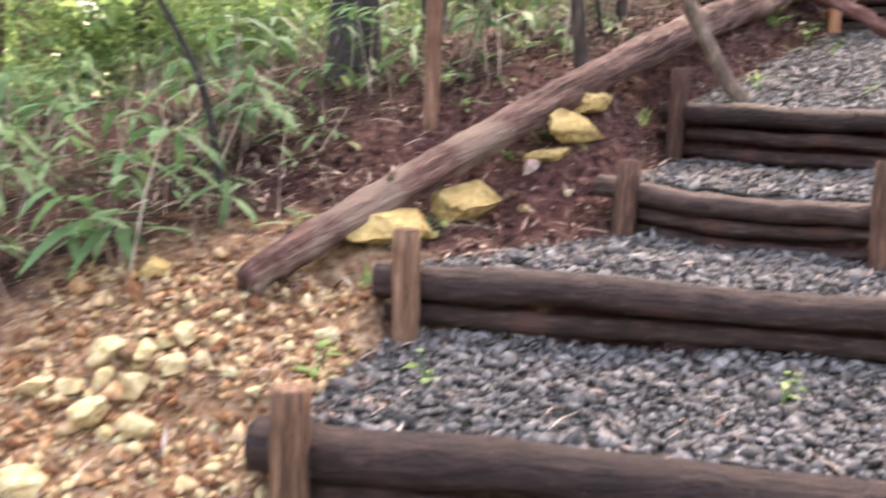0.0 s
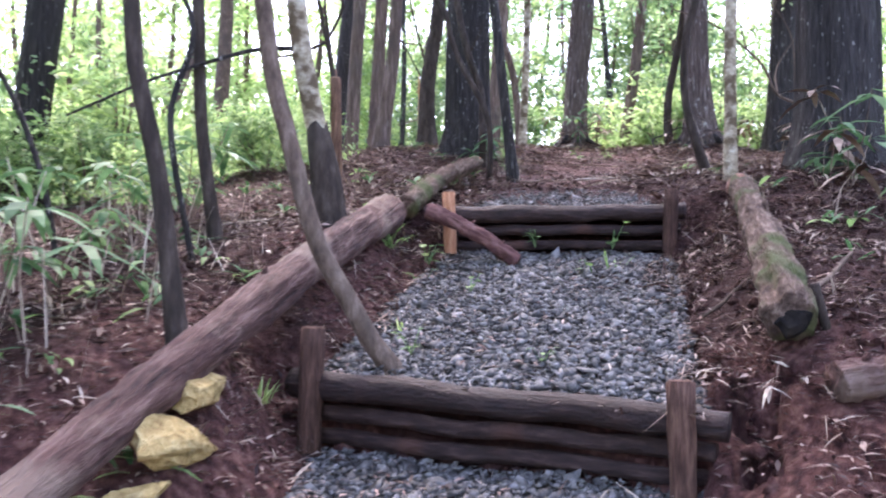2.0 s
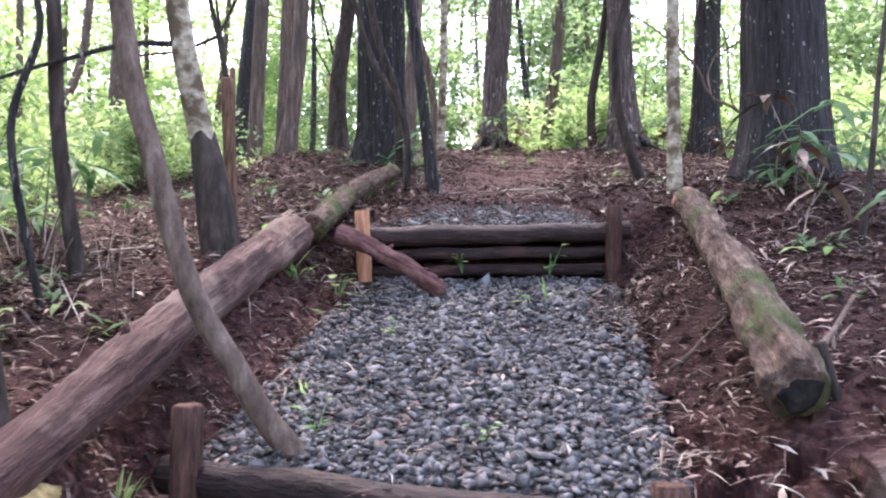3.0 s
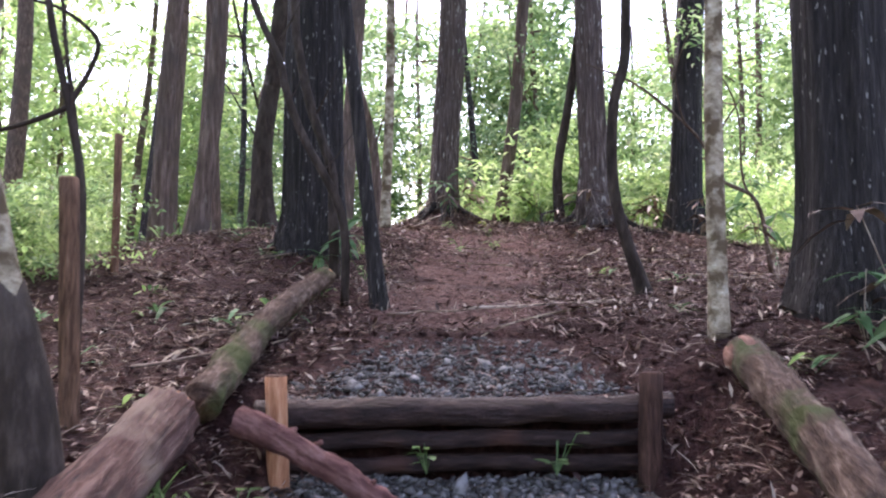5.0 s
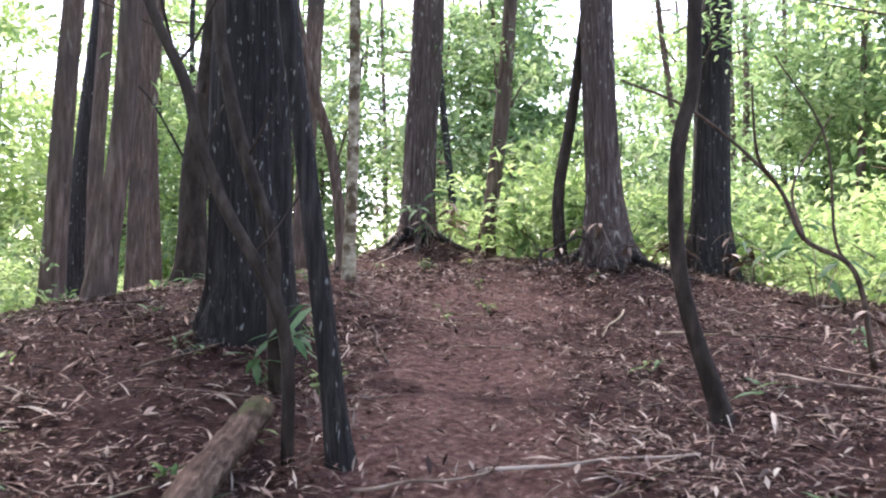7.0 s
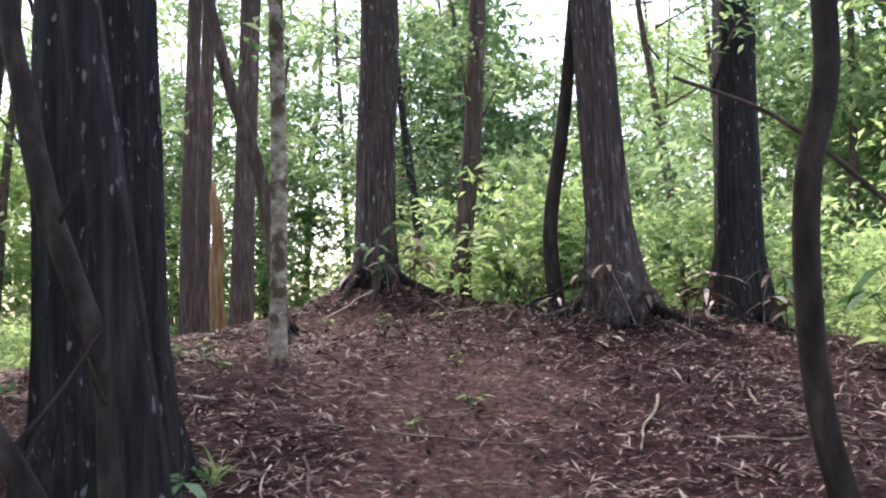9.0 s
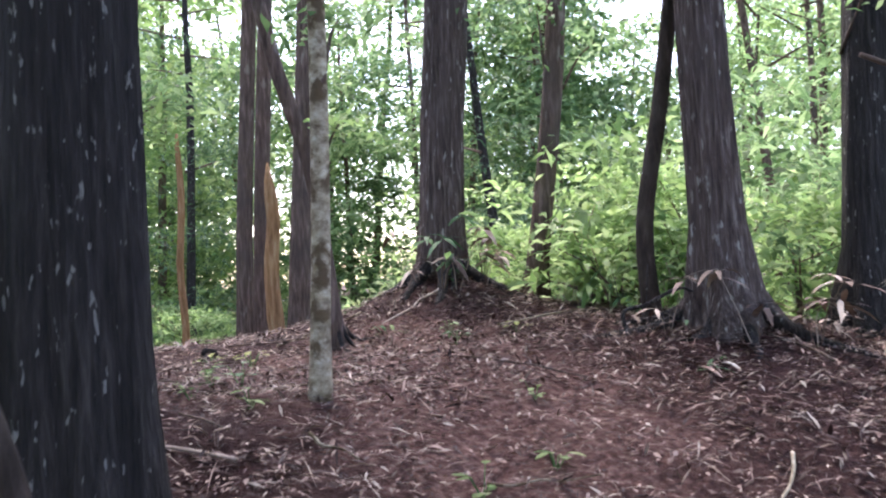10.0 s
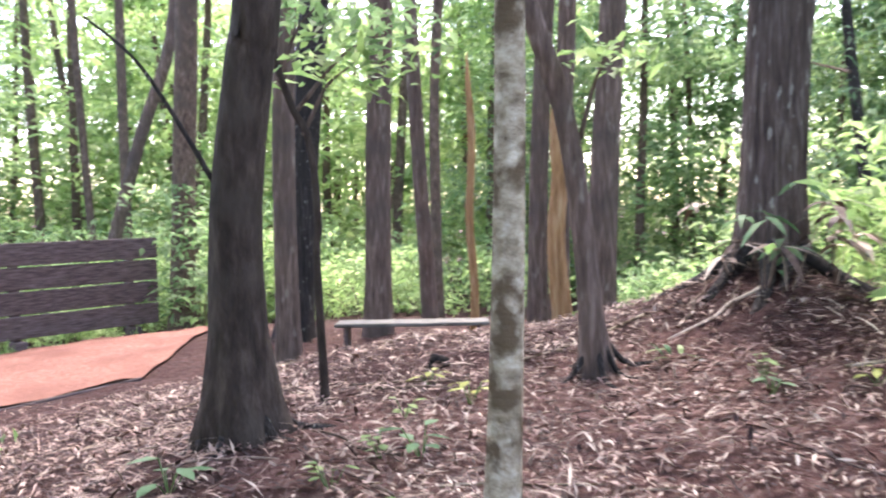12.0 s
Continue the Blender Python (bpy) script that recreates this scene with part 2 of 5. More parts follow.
def solid(name, verts, faces, mat, parent=None, label="", smooth=False):
    ob = new(name, mesh_of(name, verts, faces, mat, smooth))
    ob.parent = parent
    if label:
        tagged(ob, label)
    return ob


def thing(name, label, category, at=(0, 0, 0), group="", kind=""):
    ob = new(name)
    ob.location = at
    return tagged(ob, label, category, group, kind)


def spline(pts, n):
    """Catmull-Rom through pts, n samples."""
    p = np.array(pts, float)
    p = np.vstack([2 * p[0] - p[1], p, 2 * p[-1] - p[-2]])
    out = []
    for s in np.linspace(0, len(p) - 3 - 1e-6, n):
        i = int(s)
        f = s - i
        a, b, c, d = p[i:i + 4]
        out.append(0.5 * (2 * b + (c - a) * f + (2 * a - 5 * b + 4 * c - d) * f * f + (3 * b - a - 3 * c + d) * f ** 3))
    return np.array(out)


def tube(path, radii, sides=10, rough=0.06, seed=0, flutes=0.0, freq=3.0):
    """A closed tube along the samples of path, with uneven radius; flutes: ridges that run along it."""
    path = np.array(path)
    n = len(path)
    tang = np.gradient(path, axis=0)
    tang /= np.linalg.norm(tang, axis=1)[:, None] + 1e-9
    ref = np.array([0.0, 0, 1]) if abs(tang[0][2]) < 0.8 else np.array([1.0, 0, 0])
    verts, faces = [], []
    length = np.concatenate([[0], np.cumsum(np.linalg.norm(np.diff(path, axis=0), axis=1))])
    for k in range(n):
        u = np.cross(ref, tang[k])
        u /= np.linalg.norm(u)
        w = np.cross(tang[k], u)
        for j in range(sides):
            a = 2 * math.pi * j / sides
            ca, sa = math.cos(a), math.sin(a)
            q = noise.noise((ca * 1.4 + seed * 7.3, sa * 1.4, length[k] * freq))
            f = flutes * noise.noise((ca * 4.2 + seed * 3.1, sa * 4.2, length[k] * 0.5)) if flutes else 0
            verts.append(path[k] + (u * ca + w * sa) * radii[k] * (1 + rough * 2 * q + f))
    for k in range(n - 1):
        for j in range(sides):
            a, b = k * sides + j, k * sides + (j + 1) % sides
            faces.append((a, b, b + sides, a + sides))
    faces.append(tuple(range(sides))[::-1])
    faces.append(tuple(range((n - 1) * sides, n * sides)))
    return verts, faces


def weathered(verts, amount):
    """Lumps and flaking at two sizes on a log's surface."""
    out = []
    for q in verts:
        p = Vector(q)
        out.append(p + amount * noise.noise_vector(p * 9) + amount * .55 * noise.noise_vector(p * 31))
    return out


def box(cx, cy, cz, sx, sy, sz, bev=0.006):
    bm = bmesh.new()
    bmesh.ops.create_cube(bm, size=1.0)
    bmesh.ops.scale(bm, vec=(sx, sy, sz), verts=bm.verts)
    bmesh.ops.bevel(bm, geom=bm.edges[:], offset=bev, segments=1, affect="EDGES")
    bmesh.ops.translate(bm, vec=(cx, cy, cz), verts=bm.verts)
    bm.verts.index_update()
    v = [tuple(q.co) for q in bm.verts]
    f = [tuple(q.index for q in p.verts) for p in bm.faces]
    bm.free()
    return v, f


def leaves(rng, centres, normals_up, length, width, fold=0.15):
    """Four-cornered leaves at centres, turned at random; normals_up 0: any way, 1: lying flat."""
    c = np.asarray(centres, float)
    n = len(c)
    az = rng.uniform(0, 2 * np.pi, n)
    tilt = rng.normal(0, 1, n) * (1 - normals_up) * 0.9
    d = np.stack([np.cos(az) * np.cos(tilt), np.sin(az) * np.cos(tilt), np.sin(tilt)], 1)
    s = np.stack([-np.sin(az), np.cos(az), rng.normal(0, 1, n) * (1 - normals_up) * 0.8], 1)
    s /= np.linalg.norm(s, axis=1)[:, None]
    up = np.cross(d, s)
    L = (length * rng.lognormal(-.08, .38, n))[:, None]
    W = (width * rng.uniform(0.6, 1.3, n))[:, None]
    v = np.stack([c - d * L / 2, c + s * W / 2 + up * L * fold * 0.5, c + d * L / 2 - up * L * fold, c - s * W / 2 + up * L * fold * 0.5], 1).reshape(-1, 3)
    f = np.arange(4 * n).reshape(-1, 4)
    return v, f


def quick_mesh(name, v, f, mat):
    """A mesh from arrays of corners and four-cornered faces."""
    me = bpy.data.meshes.new(name)
    v, f = np.asarray(v, np.float32), np.asarray(f, np.int32)
    k = f.shape[1]
    me.vertices.add(len(v))
    me.vertices.foreach_set("co", v.ravel())
    me.loops.add(f.size)
    me.loops.foreach_set("vertex_index", f.ravel())
    me.polygons.add(len(f))
    me.polygons.foreach_set("loop_start", np.arange(0, f.size, k, dtype=np.int32))
    me.update(calc_edges=True)
    me.materials.append(mat)
    return me


# ---- ground ----
HILL_FOOT = [(0, -2, -.3), (0, 0, .05), (0, 1.3, .25), (1.5, .5, .25), (-.5, 2.3, .55), (-.57, 2.9, .82), (-.8, 2.6, .72), (0, 3.3, .98), (2.3, 2.2, 1.0), (4, 1, 1.4), (3, -2, .6), (-4, -2, -.6), (-3, 3, .5)]
BANKS = [(.1, 3.83, 1.05), (.68, 4.25, 1.40), (-.07, 4.2, 1.36), (.69, 4.56, 1.62), (-.5, 5.0, 1.55), (1.16, 6.16, 2.08), (1.66, 5.7, 2.1), (1.42, 4.42, 1.56), (2.3, 6.5, 2.28), (2.2, 3.0, 1.36), (2.47, 3.5, 1.66), (4.38, 5.67, 2.56), (4.3, 4, 2.2), (-3, 6, 1.2)]
STEP_SIDES = [(2.71, 6.33, 2.33), (3.75, 5.56, 2.36), (1.26, 4.66, 1.52), (2.06, 3.52, 1.48), (1.62, 3.18, 1.18), (.81, 3.78, 1.2), (-.08, 2.95, .9), (1.58, 2.7, .93), (-.3, 2.2, .6), (1.5, 1.95, .6)]
HILL_TOP = [(3.88, 7.5, 2.70), (4.15, 8.85, 3.08), (4.69, 8.32, 2.94), (6.1, 8.85, 3.19), (5.2, 6.65, 2.76), (5.1, 5.45, 2.68), (7.75, 12.1, 3.8), (8.33, 11.65, 3.72), (7.9, 9.65, 3.55), (8.9, 9.4, 3.5), (5.53, 10, 3.42), (6.45, 11.5, 3.54), (4.93, 11.2, 3.42), (5.87, 12.2, 3.5)]
BEYOND = [(6.3, 14.45, 3.14), (7.4, 14.3, 3.22), (5.4, 14.3, 3.16), (4.25, 15.2, 3.0), (5.9, 13.2, 3.49), (3.95, 10.41, 3.33), (3.84, 11.05, 3.24), (0, 9.5, 2.3), (7, 7, 3.0), (10, 12, 3.3), (8, 16, 3.1), (6, 16.4, 3.1), (3, 17, 2.95), (1, 13, 2.5), (12, 8, 3.0), (9, 5, 2.7), (12, 16, 2.6), (5, 20, 2.8), (0, 20, 2.2), (12, 3, 2.5), (-3, 10, 1.5)]
FAR_OFF = [(40 * math.cos(a) + 4, 40 * math.sin(a) + 8, 1.0 + 0.9 * math.sin(a)) for a in np.linspace(0, 2 * math.pi, 12)[:-1]]
SPOT = np.array(HILL_FOOT + BANKS + STEP_SIDES + HILL_TOP + BEYOND + FAR_OFF)


def plate(r):
    return r * r * np.log(r + 1e-9)


def fit_plate():
    p = SPOT[:, :2]
    n = len(p)
    k = plate(np.linalg.norm(p[:, None] - p[None], axis=2)) + 0.02 * np.eye(n)
    q = np.hstack([np.ones((n, 1)), p])
    a = np.vstack([np.hstack([k, q]), np.hstack([q.T, np.zeros((3, 3))])])
    return np.linalg.solve(a, np.concatenate([SPOT[:, 2], np.zeros(3)]))


PLATE = fit_plate()
STEPS = [  # left end, right end, log top left and right, foot, logs, post tops
    ((-.33, 2.20), (1.45, 1.93), .62, .60, .36, 2, .73, .74),
    ((-.08, 2.95), (1.58, 2.70), .92, .89, .68, 2, 1.03, 1.08),
    ((.81, 3.78), (1.62, 3.18), 1.17, 1.16, .92, 3, 1.24, 1.29),
    ((1.26, 4.66), (2.06, 3.52), 1.51, 1.48, 1.21, 3, 1.67, 1.55),
    ((2.71, 6.33), (3.75, 5.56), 2.33, 2.36, 2.06, 3, 2.42, 2.43),
]


def treads():
    """Each gravel tread: its four corners (near left, near right, far right, far left) with their heights."""
    out = [((-.4, .9, .12), (1.4, .8, .12), (1.45, 1.93, .36), (-.33, 2.2, .36))]
    for a, b in zip(STEPS, STEPS[1:]):
        out.append(((*a[0], a[2] - .02), (*a[1], a[3] - .02), (*b[1], b[4]), (*b[0], b[4])))
    s = STEPS[-1]
    out.append(((*s[0], s[2] - .02), (*s[1], s[3] - .02), (4.15, 6.35, 2.55), (3.35, 7.0, 2.56)))
    return out


TREADS = treads()


def tread_uv(q, x, y):
    """Inverse bilinear place of points in the quad q (arrays)."""
    a, b, c, d = [np.array(v) for v in q]
    u = np.full(x.shape, 0.5)
    v = np.full(x.shape, 0.5)
    for _ in range(8):
        p = (1 - u)[..., None] * (1 - v)[..., None] * a + u[..., None] * (1 - v)[..., None] * b + u[..., None] * v[..., None] * c + (1 - u)[..., None] * v[..., None] * d
        du = (1 - v)[..., None] * (b - a) + v[..., None] * (c - d)
        dv = (1 - u)[..., None] * (d - a) + u[..., None] * (c - b)
        ex, ey = x - p[..., 0], y - p[..., 1]
        det = du[..., 0] * dv[..., 1] - du[..., 1] * dv[..., 0] + 1e-9
        u = np.clip(u + (ex * dv[..., 1] - ey * dv[..., 0]) / det, -3, 4)
        v = np.clip(v + (du[..., 0] * ey - du[..., 1] * ex) / det, -3, 4)
    z = (1 - u) * (1 - v) * a[2] + u * (1 - v) * b[2] + u * v * c[2] + (1 - u) * v * d[2]
    return u, v, z


def heights(x, y, bumps=True):
    x, y = np.asarray(x, float), np.asarray(y, float)
    shape = x.shape
    x, y = x.ravel(), y.ravel()
    r = np.hypot(x - 4, y - 8)
    k = np.where(r > 40, 40 / np.maximum(r, 1e-6), 1.0)
    xx, yy = 4 + (x - 4) * k, 8 + (y - 8) * k
    z = PLATE[-3] + PLATE[-2] * xx + PLATE[-1] * yy
    for (px, py, _), w in zip(SPOT, PLATE):
        z = z + w * plate(np.hypot(xx - px, yy - py))
    for mx, my, mh, ms in MOUNDS:
        z = z + mh * np.exp(-((xx - mx) ** 2 + (yy - my) ** 2) / (2 * ms * ms))
    if bumps:
        z = z + 0.018 * np.sin(xx * 5.1 + 1.3 * np.sin(yy * 3.7)) * np.sin(yy * 4.3 + 1.1 * np.sin(xx * 6.1)) + 0.008 * np.sin(xx * 17 + yy * 9) * np.sin(yy * 15 - xx * 7)
    num, den, bed = np.zeros_like(z), np.zeros_like(z), np.full_like(z, 99.0)
    for q in TREADS:
        near = (x > min(c[0] for c in q) - .8) & (x < max(c[0] for c in q) + .8) & (y > min(c[1] for c in q) - .8) & (y < max(c[1] for c in q) + .8)
        if near.any():
            u, v, tz = tread_uv(q, x[near], y[near])
            long = math.hypot(q[3][0] - q[0][0] + q[2][0] - q[1][0], q[3][1] - q[0][1] + q[2][1] - q[1][1]) / 2
            side, end = np.clip(np.maximum(-u, u - 1) * 1.3 / .5, 0, 1), np.clip(np.maximum(-v, v - 1) * long / .2, 0, 1)
            w = (1 - side * side * (3 - 2 * side)) * (1 - end * end * (3 - 2 * end))
            uc, vc = np.clip(u, 0, 1), np.clip(v, 0, 1)
            tz = (1 - uc) * (1 - vc) * q[0][2] + uc * (1 - vc) * q[1][2] + uc * vc * q[2][2] + (1 - uc) * vc * q[3][2]
            num[near] += w * tz
            den[near] += w
            inside = (u > -.03) & (u < 1.03) & (v > -.06) & (v < 1.03)
            bed[near] = np.where(inside, np.minimum(bed[near], tz - .05), bed[near])
    k = np.minimum(den, 1)
    z = np.where(den > 0, z * (1 - k) + num / np.maximum(den, 1e-6) * k, z)
    z = np.minimum(z, bed)
    return z.reshape(shape)


MOUNDS = [(7.70, 12.0, .15, .45), (7.95, 9.6, .08, .5), (5.5, 9.95, .05, .25), (4.95, 11.2, .05, .3)]


def gz(x, y):
    return float(heights(np.array([x]), np.array([y]), False)[0])


def ground_lines(lo, hi, fine, far):
    mid = list(np.arange(lo, hi + 1e-6, fine))
    out, step = [], fine
    edge = hi
    while edge < far:
        step *= 1.25
        edge += step
        out.append(edge)
    low, step, edge = [], fine, lo
    while edge > -far:
        step *= 1.25
        edge -= step
        low.append(edge)
    return np.array(low[::-1] + mid + out)


gx, gy = ground_lines(-3, 11, .07, 900), ground_lines(-1, 17, .07, 900)
GX, GY = np.meshgrid(gx, gy)
GZ = heights(GX, GY)
idx = np.arange(GX.size).reshape(GX.shape)
gf = np.stack([idx[:-1, :-1], idx[:-1, 1:], idx[1:, 1:], idx[1:, :-1]], -1).reshape(-1, 4)
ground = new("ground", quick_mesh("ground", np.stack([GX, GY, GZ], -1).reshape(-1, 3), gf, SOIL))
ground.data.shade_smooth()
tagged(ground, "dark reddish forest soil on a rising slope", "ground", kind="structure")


# ---- gravel treads ----
def gravel(q, seed):
    rng = np.random.default_rng(seed)
    n = 14
    uu, vv = np.meshgrid(np.linspace(-.03, 1.03, n), np.linspace(0, 1, n))
    a, b, c, d = [np.array(v) for v in q]
    def place(u, v):
        u, v = u[..., None], v[..., None]
        return (1 - u) * (1 - v) * a + u * (1 - v) * b + u * v * c + (1 - u) * v * d
    p = place(uu, vv)
    p[..., 2] += 0.012 * np.sin(uu * 11) * np.sin(vv * 9) - 0.015
    i = np.arange(n * n).reshape(n, n)
    f = np.stack([i[:-1, :-1], i[:-1, 1:], i[1:, 1:], i[1:, :-1]], -1).reshape(-1, 4)
    bed = new("gravel_tread", quick_mesh("gravel_tread", p.reshape(-1, 3), f, SOIL if seed == 5 else GRAVEL_BED))
    tagged(bed, "packed bed of grey gravel behind a log step", "gravel", "gravel treads", "structure")
    area = np.linalg.norm(np.cross(c - a, d - b)) / 2
    m = int(area * 4300)
    u, v = rng.uniform(-.03, 1.03, m), rng.uniform(.01, .99, m)
    if seed == 5:
        keep = rng.uniform(0, 1, m) > (v - .25) * 1.3 + np.maximum(0, np.abs(u - .5) - .35) * 5
        u, v = u[keep], v[keep]
        m = len(u)
    ctr = place(u, v)
    ctr[:, 2] += 0.012 * np.sin(u * 11) * np.sin(v * 9) + rng.uniform(-.012, .008, m)
    if seed == 5:
        ctr[:, 2] -= .010
    octa = np.array([(1, 0, 0), (0, 1, 0), (-1, 0, 0), (0, -1, 0), (0, 0, 1), (0, 0, -1.0)])
    tri = np.array([(0, 1, 4), (1, 2, 4), (2, 3, 4), (3, 0, 4), (1, 0, 5), (2, 1, 5), (3, 2, 5), (0, 3, 5)])
    size = rng.lognormal(math.log(.0132), .42, m)
    if seed == 5:
        size = size * .8
    pts = octa[None] * (1 + rng.normal(0, .25, (m, 6, 1))) + rng.normal(0, .22, (m, 6, 3))
    pts[..., 2] *= rng.uniform(.28, .62, (m, 1))
    az = rng.uniform(0, 6.28, m)
    tl = rng.normal(0, .45, m)
    ca, sa, ct, st = np.cos(az), np.sin(az), np.cos(tl), np.sin(tl)
    x, y, z = pts[..., 0], pts[..., 1] * ct[:, None] - pts[..., 2] * st[:, None], pts[..., 1] * st[:, None] + pts[..., 2] * ct[:, None]
    x, y = x * ca[:, None] - y * sa[:, None], x * sa[:, None] + y * ca[:, None]
    vs = np.stack([x, y, z], -1) * size[:, None, None] + ctr[:, None]
    fs = (tri[None] + 6 * np.arange(m)[:, None, None]).reshape(-1, 3)
    st_ob = new("gravel_stones", quick_mesh("gravel_stones", vs.reshape(-1, 3), fs, STONE))
    tagged(st_ob, "loose angular grey gravel stones on a path tread", "gravel", "gravel treads", "stuff")


for k, quad in enumerate(TREADS):
    gravel(quad, k)


# ---- log steps ----
def log_step(k, s):
    """A riser of stacked logs held by two posts; its own x runs along the logs, y uphill."""
    (lx, ly), (rx, ry), zl, zr, foot, count, pl, pr = s
    wide = math.hypot(rx - lx, ry - ly)
    st = thing("log_step", "weathered dark round logs stacked between wooden posts, gravel behind", "step", (lx, ly, foot), "log steps")
    st.rotation_euler = (0, 0, math.atan2(ry - ly, rx - lx))
    rnd = random.Random(40 + k)
    rise = (zl + zr) / 2 - foot
    share = [1.0] * (count - 1) + [1.25]
    share = [q / sum(share) * rise for q in share]
    h = 0
    for j, q in enumerate(share):
        rad = q / 2 * (rnd.uniform(.66, .80) if j < count - 1 else .95)
        h += q / 2
        ex = .10 + rnd.uniform(-.03, .05)
        pts = []
        for i in range(8):
            f = i / 7
            tilt = (zr - zl) * (f - .5) * (j + 1) / count
            sag = -.03 * math.sin(math.pi * f) if k == 2 else 0
            pts.append((-ex + (wide + 2 * ex) * f, rnd.uniform(-.014, .014) - .022 * j, h + tilt + sag + rnd.uniform(-.008, .008)))
        v, f = tube(spline(pts, 90), [rad * (1.05 - .12 * i / 89) * (1 + .03 * math.sin(i * .3 + k + j)) for i in range(90)], 18, .06, k * 5 + j, .05, 2.2)
        v = weathered(v, .005)
        solid("log", v, f, STEP_LOG, st, smooth=True)
        h += q / 2
    rad = share[-1] / 2
    for i, (px, top) in enumerate(((0, pl), (wide, pr))):
        lean = rnd.uniform(-.025, .025), rnd.uniform(-.02, .02)
        base = -.25
        fresh = k == 4 and i == 0
        r = .040 if fresh else rnd.uniform(.042, .05)
        pts = [(px + lean[0] * f, -rad - r + lean[1] * f, base + (top - foot - base) * f) for f in np.linspace(0, 1, 10)]
        v, f = tube(pts, [r * (1 + .04 * rnd.uniform(-1, 1)) for _ in pts], 14, .05, 90 + k * 2 + i, .05)
        post = solid("post", v, f, ORANGE_WOOD if fresh else LIGHT_POST if k < 2 else POST_WOOD, st, "freshly split orange post" if fresh else "", True)
        top_p = pts[-1]
        v, f = tube([top_p, (top_p[0], top_p[1], top_p[2] + .006)], [r * .94, r * .86], 12, .04, 5)
        solid("sawn_top", v, f, LIGHT_POST if k < 2 else POST_WOOD, post)


for k, s in enumerate(STEPS):
    log_step(k, s)


# ---- trees ----
def trunk_mesh(pts, r, seed, height, flare=0.5, mat=CEDAR_BARK, flutes=0.0, sides=14, taper=0.5, straighten=0.35):
    """Trunk through the pts (relative to its base), carried on upwards to height."""
    p = [Vector(q) for q in pts]
    d = (p[-1] - p[-2]).normalized()
    d = (d * (1 - straighten) + Vector((0, 0, 1)) * straighten).normalized()
    z = p[-1].z
    while z < height:
        p.append(p[-1] + d * 1.6 + Vector((.05 * math.sin(seed + z), .05 * math.cos(seed * 2 + z), 0)))
        z = p[-1].z
    p = [p[0] - (p[1] - p[0]).normalized() * .25] + p
    n = 34
    path = spline([tuple(q) for q in p], n)
    top = path[-1][2]
    rad = []
    for q in path:
        h = max(0.0, q[2])
        rad.append(r * (1 - taper * h / top) * (1 + flare * math.exp(-h / .16) + flare * .25 * math.exp(-h / .6)))
    v, f = tube(path, rad, sides, .05, seed, flutes, .8)
    if flare > .3:
        for i in range(sides * 5):
            q = v[i]
            c = path[i // sides]
            a = math.atan2(q[1] - c[1], q[0] - c[0])
            k = 1 + .22 * math.sin(a * 4 + seed) * math.exp(-max(0, c[2]) / .2)
            v[i] = np.array([c[0] + (q[0] - c[0]) * k, c[1] + (q[1] - c[1]) * k, q[2]])
    return v, f, path


CROWNS = []


def crown_mesh(seed, mat, spread, tall, clumps, per, size, name="crown"):
    rng = np.random.default_rng(seed)
    pts = []
    for _ in range(clumps):
        h = rng.uniform(0, 1)
        rr = spread * (0.35 + 0.75 * math.sin(math.pi * min(1, h * .8 + .15))) * rng.uniform(.2, 1.0)
        a = rng.uniform(0, 6.28)
        c = np.array([rr * math.cos(a), rr * math.sin(a), h * tall])
        pts.append(c + rng.normal(0, 1, (per, 3)) * np.array([.42, .42, .16]) * rng.uniform(.6, 1.3))
    v, f = leaves(rng, np.concatenate(pts), .35, size, size * .55)
    return quick_mesh(name, v, f, mat)


TOP_CROWNS = [crown_mesh(70 + i, (LEAF_GREEN, LEAF_DEEP, LEAF_GREEN)[i], 1.9, 3.6, 30, 26, .17) for i in range(3)]


def tree(pts, r, label, mat=CEDAR_BARK, height=9.0, flare=.5, flutes=0.0, seed=1, crown=0, sides=16, straighten=.35, taper=.45):
    base = Vector(pts[0])
    base.z = min(base.z, gz(base.x, base.y) + .03)
    rel = [tuple(Vector(q) - base) for q in pts]
    t = thing("tree", label, "tree", base, "forest trees")
    v, f, path = trunk_mesh(rel, r, seed, height, flare, mat, flutes, sides, taper, straighten)
    solid("trunk", v, f, mat, t, smooth=True)
    if crown is not None:
        c = new("crown", TOP_CROWNS[crown])
        c.parent = t
        c.matrix_basis = Matrix.Translation((path[-1][0], path[-1][1], path[-1][2] - 2.6)) @ Matrix.Rotation(seed * 1.3, 4, "Z")
        rnd = random.Random(seed)
        for j in range(5):
            k = int(20 + j * 2.5)
            a = rnd.uniform(0, 6.28)
            p0 = Vector(path[k])
            ln = rnd.uniform(.9, 1.7)
            lp = [p0, p0 + Vector((math.cos(a) * ln * .5, math.sin(a) * ln * .5, .25)), p0 + Vector((math.cos(a) * ln, math.sin(a) * ln, .65))]
            v, f = tube(spline([tuple(q) for q in lp], 6), np.linspace(r * .28, .008, 6), 6, .05, j)
            solid("limb", v, f, mat, t, smooth=True)
    return t


